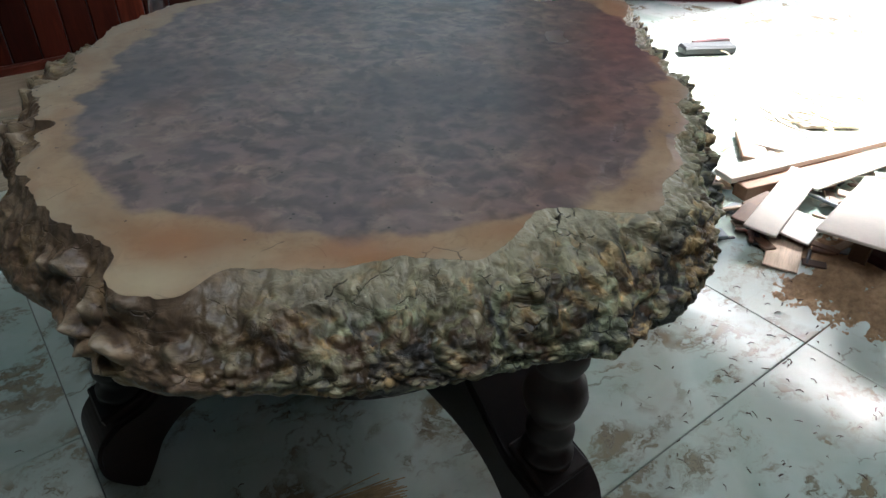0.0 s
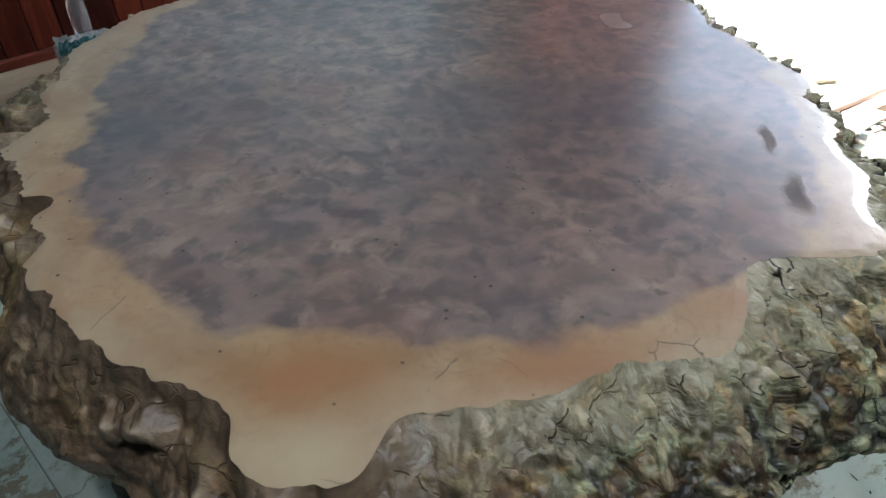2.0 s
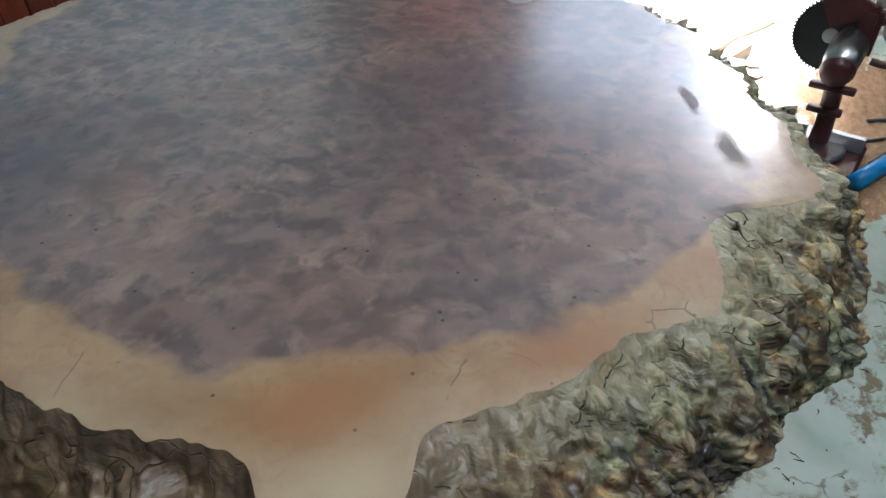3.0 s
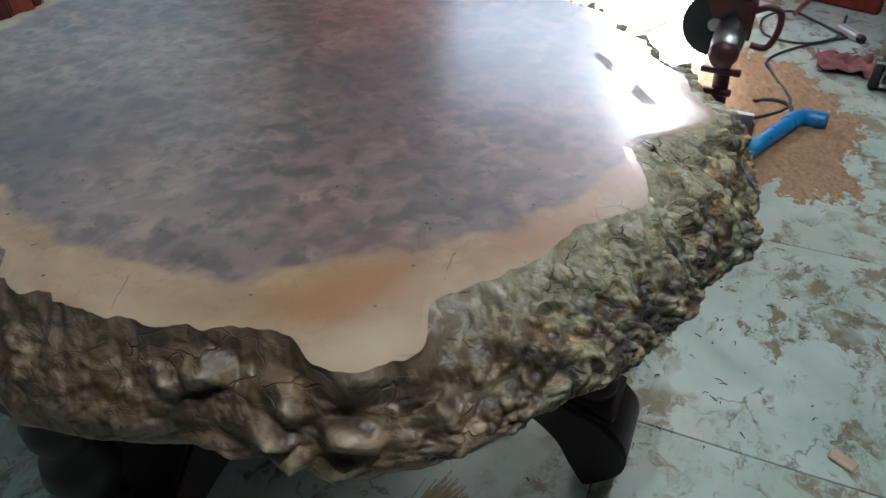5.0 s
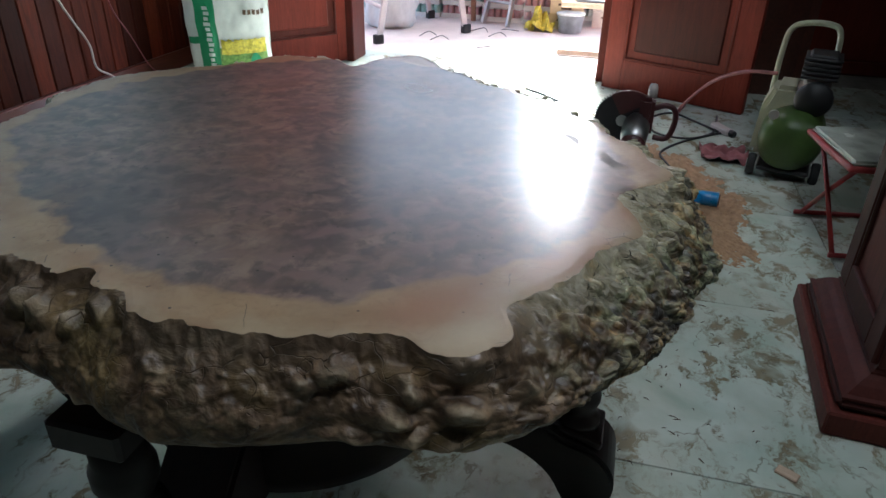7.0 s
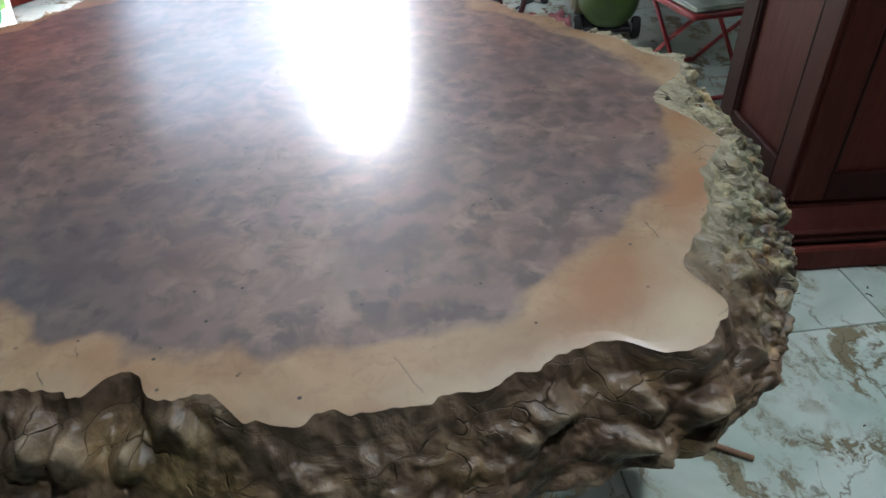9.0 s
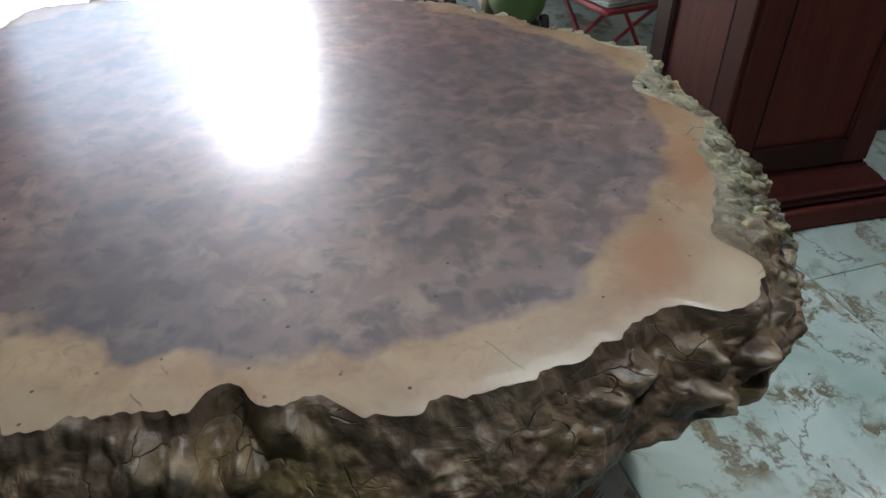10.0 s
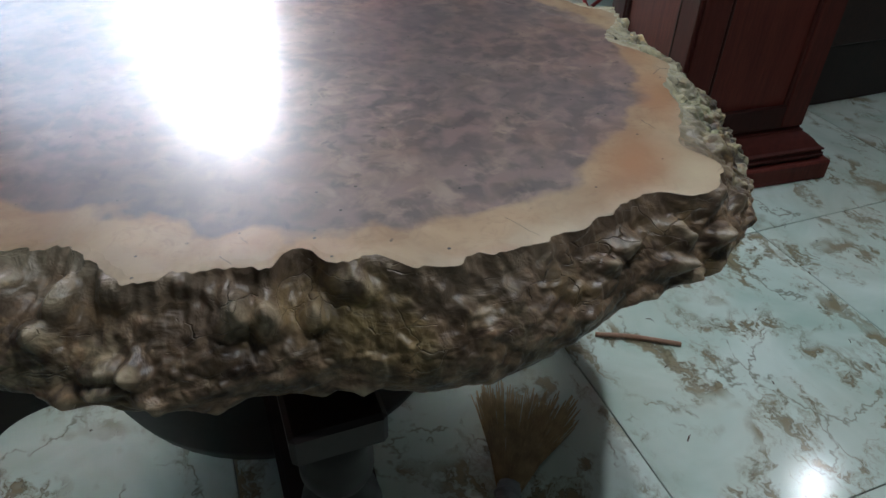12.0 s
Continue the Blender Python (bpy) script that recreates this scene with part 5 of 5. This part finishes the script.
part("bottle_body", lathe([(0.028, 0), (0.032, 0.006), (0.032, 0.05), (0.030, 0.06), (0.032, 0.07), (0.032, 0.13), (0.028, 0.16), (0.014, 0.19), (0.012, 0.20), (0.012, 0.205)], 24), M["bottle"], bottle, "", None, True)
part("cap", lathe([(0.0145, 0.203), (0.0145, 0.225), (0.013, 0.228)], 18), M["cap"], bottle, "blue screw cap", None, True)


def crumple(name, label, cat, m, size, height, material, seed):
    bm = bmesh.new()
    bmesh.ops.create_grid(bm, x_segments=26, y_segments=26, size=size)
    off = Vector((seed * 3.1, seed, 0))
    for v in bm.verts:
        q = v.co / size * 2.2 + off
        r = v.co.length / size
        v.co.z = max(0.002, height * (0.5 + 0.8 * noise.noise(q) + 0.4 * noise.noise(q * 2.6)) * (1.15 - 0.7 * r))
        v.co.x += 0.25 * size * noise.noise(q * 1.7)
        v.co.y += 0.25 * size * noise.noise(q * 1.7 + Vector((9, 0, 0)))
    bmesh.ops.solidify(bm, geom=bm.faces[:], thickness=0.002)
    ob = part(name, bm, material, None, "", m, False)
    return tagged(ob, label, cat)


crumple("torn_wrapper", "torn silver wrapper with a dark teal face", "wrapper", pose(0.12, 2.02, 0.30, 70, 0, -20), 0.06, 0.03, M["teal"], 1)
crumple("torn_wrapper", "torn silver-grey foil wrapper", "wrapper", pose(0.13, 2.05, 0.29, 70, 0, -20), 0.075, 0.03, M["foil"], 2)
crumple("paper_scrap", "crumpled pale paper on the timbers", "paper", pose(0.78, 2.25, 0.10, 20, 0, 30), 0.13, 0.10, M["paper"], 3)
crumple("paper_scrap", "crumpled pale paper on the timbers", "paper", pose(0.98, 2.38, 0.10, 30, 10, 60), 0.10, 0.12, M["paper"], 4)
crumple("plastic_bag", "crumpled bright blue plastic bag on the timbers", "bag", pose(0.44, 2.02, 0.09, 0, 0, 10), 0.17, 0.16, M["blue_bag"], 5)
crumple("plastic_bag", "crumpled dark green plastic bag on the floor", "bag", pose(-0.12, 1.62, 0.01, 0, 0, 10), 0.10, 0.08, M["sack_green"], 6)


# ---- dark panelled partition behind the pillar ----
part_wall = thing("partition", "dark red panelled wooden partition behind the pillar", "partition", pose(0.86, -2.85, 0), "", "structure")
part("board", box(0.08, 2.2, 2.2, bevel=0.004), M["dark_wood"], part_wall)
for k in range(4):
    part("panel", box(0.012, 0.42, 1.7, bevel=0.006), M["dark_wood"], part_wall, "", pose(-0.045, -0.82 + 0.54 * k, 0.25))

# ---- ceiling lamps, the last two added as fill ----
# Last two are unseen lamps, added to brighten the bark and floor.
for x, y, watts in ((0.82, -3.52, 0.6), (1.63, -4.34, 0.1), (0.50, -0.95, 2.4), (-0.60, -0.60, 1.6)):
    lamp = thing("ceiling_lamp", "small round bright lamp under the ceiling, two of the four added as fill", "lamp", pose(x, y, HIGH), "ceiling lamps")
    part("fitting", lathe([(0.07, -0.03), (0.075, -0.02), (0.075, 0.0)], 24), M["white_metal"], lamp, "", None, True)
    shine = new("lamp_light", bpy.data.lights.new("lamp_light", "AREA"))
    shine.data.shape, shine.data.size, shine.data.energy, shine.data.color = "DISK", 0.09, watts, (0.95, 0.98, 1.0)
    shine.matrix_world = pose(x, y, HIGH - 0.06)
    part("diffuser", lathe([(0.0, -0.045), (0.04, -0.042), (0.06, -0.03)], 24), M["bulb"], lamp, "", None, True)


# ---- shop goods outside the door ----
def can_pack(name, label, mat, top):
    p = thing(name, label, "drink pack")
    body = bmesh.new()
    for i in range(6):
        for j in range(4):
            lathe([(0.024, 0.004), (0.031, 0.012), (0.031, 0.105), (0.026, 0.116)], 9, pose(-0.1625 + 0.065 * i, -0.0975 + 0.065 * j, 0), body)
    tagged(part("wrapped_tray", body, mat, p, "", None, True), "", "", "", "stuff")
    lids = bmesh.new()
    for i in range(6):
        for j in range(4):
            lathe([(0.0255, 0.1155), (0.027, 0.121), (0.023, 0.122)], 9, pose(-0.1625 + 0.065 * i, -0.0975 + 0.065 * j, 0), lids)
    tagged(part("can_lid", lids, top, p, "pale can tops"), "", "", "", "stuff")
    tray = bmesh.new()
    box(0.40, 0.27, 0.008, None, 0.0, tray)
    for s in (-1, 1):
        box(0.40, 0.004, 0.045, pose(0, s * 0.134, 0), 0.0, tray)
        box(0.004, 0.264, 0.045, pose(s * 0.198, 0, 0), 0.0, tray)
    part("tray", tray, M["carton_pale"], p)
    return p


packs = {k: can_pack("drink_pack", "shrink-wrapped pack of %s drink cans in a stack" % w, M[m], M["can_white"]) for k, w, m in
         (("g", "green", "can_green"), ("r", "red", "can_red"), ("p", "pale red", "can_pink"), ("b", "pale blue", "can_blue"), ("w", "white", "can_white"))}
for k in packs:
    packs[k]["group"] = "stacked drink packs"
used = set()


def put_pack(kind, x, y, z, a):
    m = pose(x, y, z, 0, 0, a)
    if kind not in used:
        used.add(kind)
        packs[kind].matrix_basis = m
    else:
        copy_thing(packs[kind], m)


COLUMNS = [(5.98, 2.62, "bbwwbbwwbb"), (5.98, 2.20, "gggggbbwwb"), (5.95, 1.78, "gggggggbgw"), (5.97, 1.36, "rggrggwgwg"), (5.92, 0.94, "rrpprppwgg"), (5.90, 0.52, "prprprrgwg")]
for x, y, kinds in COLUMNS:
    for k, kind in enumerate(kinds):
        put_pack(kind, x + rnd.uniform(-0.015, 0.015), y + rnd.uniform(-0.01, 0.01), 0.126 * k - 0.008, 90 + rnd.uniform(-2, 2))
for x, y, kinds in [(6.30, 1.15, "rrppggwgwgg"), (6.32, 0.2, "wggbbwggbwg"), (6.35, -0.2, "ggwbbggwwgb"), (6.35, -0.62, "gwgbbwggbwg")]:
    for k, kind in enumerate(kinds):
        put_pack(kind, x, y, 0.126 * k - 0.008, 90 + rnd.uniform(-2, 2))


def carton_box(x, y, z, size, mat, a=0):
    c = thing("carton", "%s printed cardboard carton in a stack" % ("yellow" if mat == "carton" else "pale yellow"), "carton", pose(x, y, z, 0, 0, a), "stacked cartons")
    part("case", box(*size, bevel=0.003), M[mat], c)
    part("tape", box(size[0] + 0.004, 0.05, 0.003, bevel=0.0), M["film_wrap"], c, "", pose(0, 0, size[2]))
    for k, w in enumerate((0.5, 0.32)):
        part("print_bar", box(0.003, size[1] * w, 0.02, bevel=0.0), M["ink"], c, "", pose(-size[0] / 2 - 0.0018, 0, size[2] * (0.58 - 0.25 * k)))


for k in range(4):
    carton_box(5.72, 0.30, 0.135 * k - 0.008, (0.24, 0.30, 0.134), "carton", rnd.uniform(-3, 3))
carton_box(5.74, 0.31, 0.535, (0.24, 0.28, 0.11), "carton_pale", 2)
for k in range(5):
    carton_box(6.30, 0.62, 0.93 + 0.13 * k, (0.3, 0.4, 0.128), "carton_pale", rnd.uniform(-3, 3))
for k in range(9):
    carton_box(5.95, -0.10, 0.15 * k - 0.008, (0.3, 0.34, 0.148), "carton_pale", rnd.uniform(-3, 3))


def a_frame():
    lad = thing("step_ladder", "pale aluminium A-frame step ladder with black feet", "ladder", pose(0, 0, 0))
    top = Vector((0.365, -0.2875, 2.1))
    along = Vector((0.60, 0.505, 0))
    origin = Vector((4.39, 1.71, -0.004))
    for feet, lean in ((Vector((0, 0, 0)), top), (Vector((0.73, -0.575, 0)), top)):
        ends = []
        for side in (0, 1):
            a = origin + feet + along * side
            b = origin + lean + along * (0.08 + 0.84 * side)
            ends.append((a, b))
            d = (b - a).normalized()
            bm = box(0.055, 0.026, (b - a).length, bevel=0.004)
            part("rail", bm, M["white_metal"], lad, "", Matrix.Translation(a) @ d.to_track_quat("Z", "X").to_matrix().to_4x4())
            part("foot", box(0.08, 0.055, 0.075, bevel=0.006), M["rubber"], lad, "black rubber foot", Matrix.Translation(a) @ pose(0, 0, 0, 0, 0, -41))
        for k in range(1, 7):
            f = k * 0.29 / 2.2
            p, q = (ends[s][0].lerp(ends[s][1], f) for s in (0, 1))
            part("rung", tube([p, q], 0.016, 8), M["white_metal"], lad, "", None, True)
    return lad


a_frame()
lean = thing("ladder", "short aluminium ladder leaning on the drink packs", "ladder", look((5.60, 0.96, -0.005), (5.86, 0.82, 1.0)) @ pose(0, 0, 0, 180, 0, 0))
for s in (-1, 1):
    part("rail", box(0.03, 0.05, 1.02, bevel=0.004), M["alu"], lean, "", pose(s * 0.15, 0, 0) @ pose(0, 0, 0, 0, -2.5 * s, 0))
for k in range(4):
    part("tread", box(0.30 - 0.02 * k, 0.07, 0.022, bevel=0.004), M["alu"], lean, "", pose(0, 0, 0.2 + 0.25 * k))
bucket = thing("bucket", "white plastic bucket with a pale lid in the yard", "bucket", pose(5.50, 0.24, -0.008))
part("pail", lathe([(0.10, 0), (0.105, 0.01), (0.125, 0.15), (0.13, 0.155), (0.125, 0.16)], 24), M["grey_tube"], bucket, "", None, True)
part("lid", lathe([(0.132, 0.158), (0.132, 0.17), (0.12, 0.175)], 24), M["can_white"], bucket, "white lid", None, True)
crumple("plastic_bag", "crumpled bright yellow plastic bag by the cartons", "bag", pose(5.52, 0.52, -0.006), 0.13, 0.22, M["sack_yellow"], 7)
big_sack = thing("bulk_sack", "large bundle wrapped in crumpled white plastic beside the ladder", "sack", pose(5.25, 1.88, -0.006))
bm = lathe([(0.19, 0.0), (0.22, 0.03), (0.23, 0.1), (0.24, 0.2), (0.24, 0.3), (0.24, 0.4), (0.23, 0.5), (0.22, 0.6), (0.21, 0.7), (0.20, 0.8), (0.16, 0.88), (0.10, 0.92)], 64)
for v in bm.verts:
    q = v.co * 6
    v.co += Vector((v.co.x, v.co.y, 0)).normalized() * (0.05 * noise.noise(q) + 0.035 * noise.noise(q * 2.6) + 0.012 * noise.noise(q * 6)) if v.co.xy.length > 0.01 else Vector()
part("sack_body", bm, M["sack"], big_sack, "", None, True)
prop = thing("wooden_pole", "long brown wooden pole leaning on the packs", "pole", look((5.72, 1.20, 0.0), (5.80, 1.28, 1.8)) @ pose(0, 0, 0, 180, 0, 0))
part("pole", lathe([(0.026, 0), (0.026, 1.9)], 12), M["raw_dark"], prop, "", None, True)
tre = thing("trestle", "rough brown wooden trestle just outside the doorway", "trestle", pose(4.6, -0.14, -0.006))
for x in (-0.12, 0.12):
    part("post", box(0.05, 0.05, 0.44, bevel=0.004), M["raw"], tre, "", pose(x, 0, 0))
for z in (0.37, 0.012):
    part("bar", box(0.045, 0.62, 0.04, bevel=0.004), M["raw"], tre, "", pose(-0.12, 0.07, z))
part("cross_bar", box(0.24, 0.04, 0.04, bevel=0.004), M["raw"], tre, "", pose(0, 0, 0.2))
part("strut", box(0.05, 0.34, 0.02, bevel=0.004), M["grey_tube"], tre, "", pose(-0.1, 0.10, 0.411))
for k, (x, y, a) in enumerate(((4.9, 1.35, 20), (5.05, 0.75, 70), (5.2, 0.95, 120), (4.75, 1.2, 45), (5.35, 0.85, 10), (4.5, 0.9, 80))):
    cable("wire_scrap", "short thin dark wire scrap on the pale floor", [(x, y, 0.0), (x + 0.09 * math.cos(a), y + 0.09 * math.sin(a), 0.02), (x + 0.16 * math.cos(a + 1), y + 0.16 * math.sin(a + 1), 0.0)], 0.004, M["cable_dark"])


# ---- floor tiles ----
TILE = 0.79
tile_mesh = mesh_of("tile", box(TILE - 0.0025, TILE - 0.0025, 0.0115, bevel=0.0015), M["tile"])
for i in range(-4, 6):
    for j in range(-5, 5):
        x, y = -0.612 + TILE * (i + 0.5), -0.33 + TILE * (j + 0.5)
        if x - TILE / 2 > EAST - 0.02 and y > -1.2:
            continue
        part("tile", tile_mesh, None, floor, "", pose(x - floor.location.x, y - floor.location.y, 0.1085))
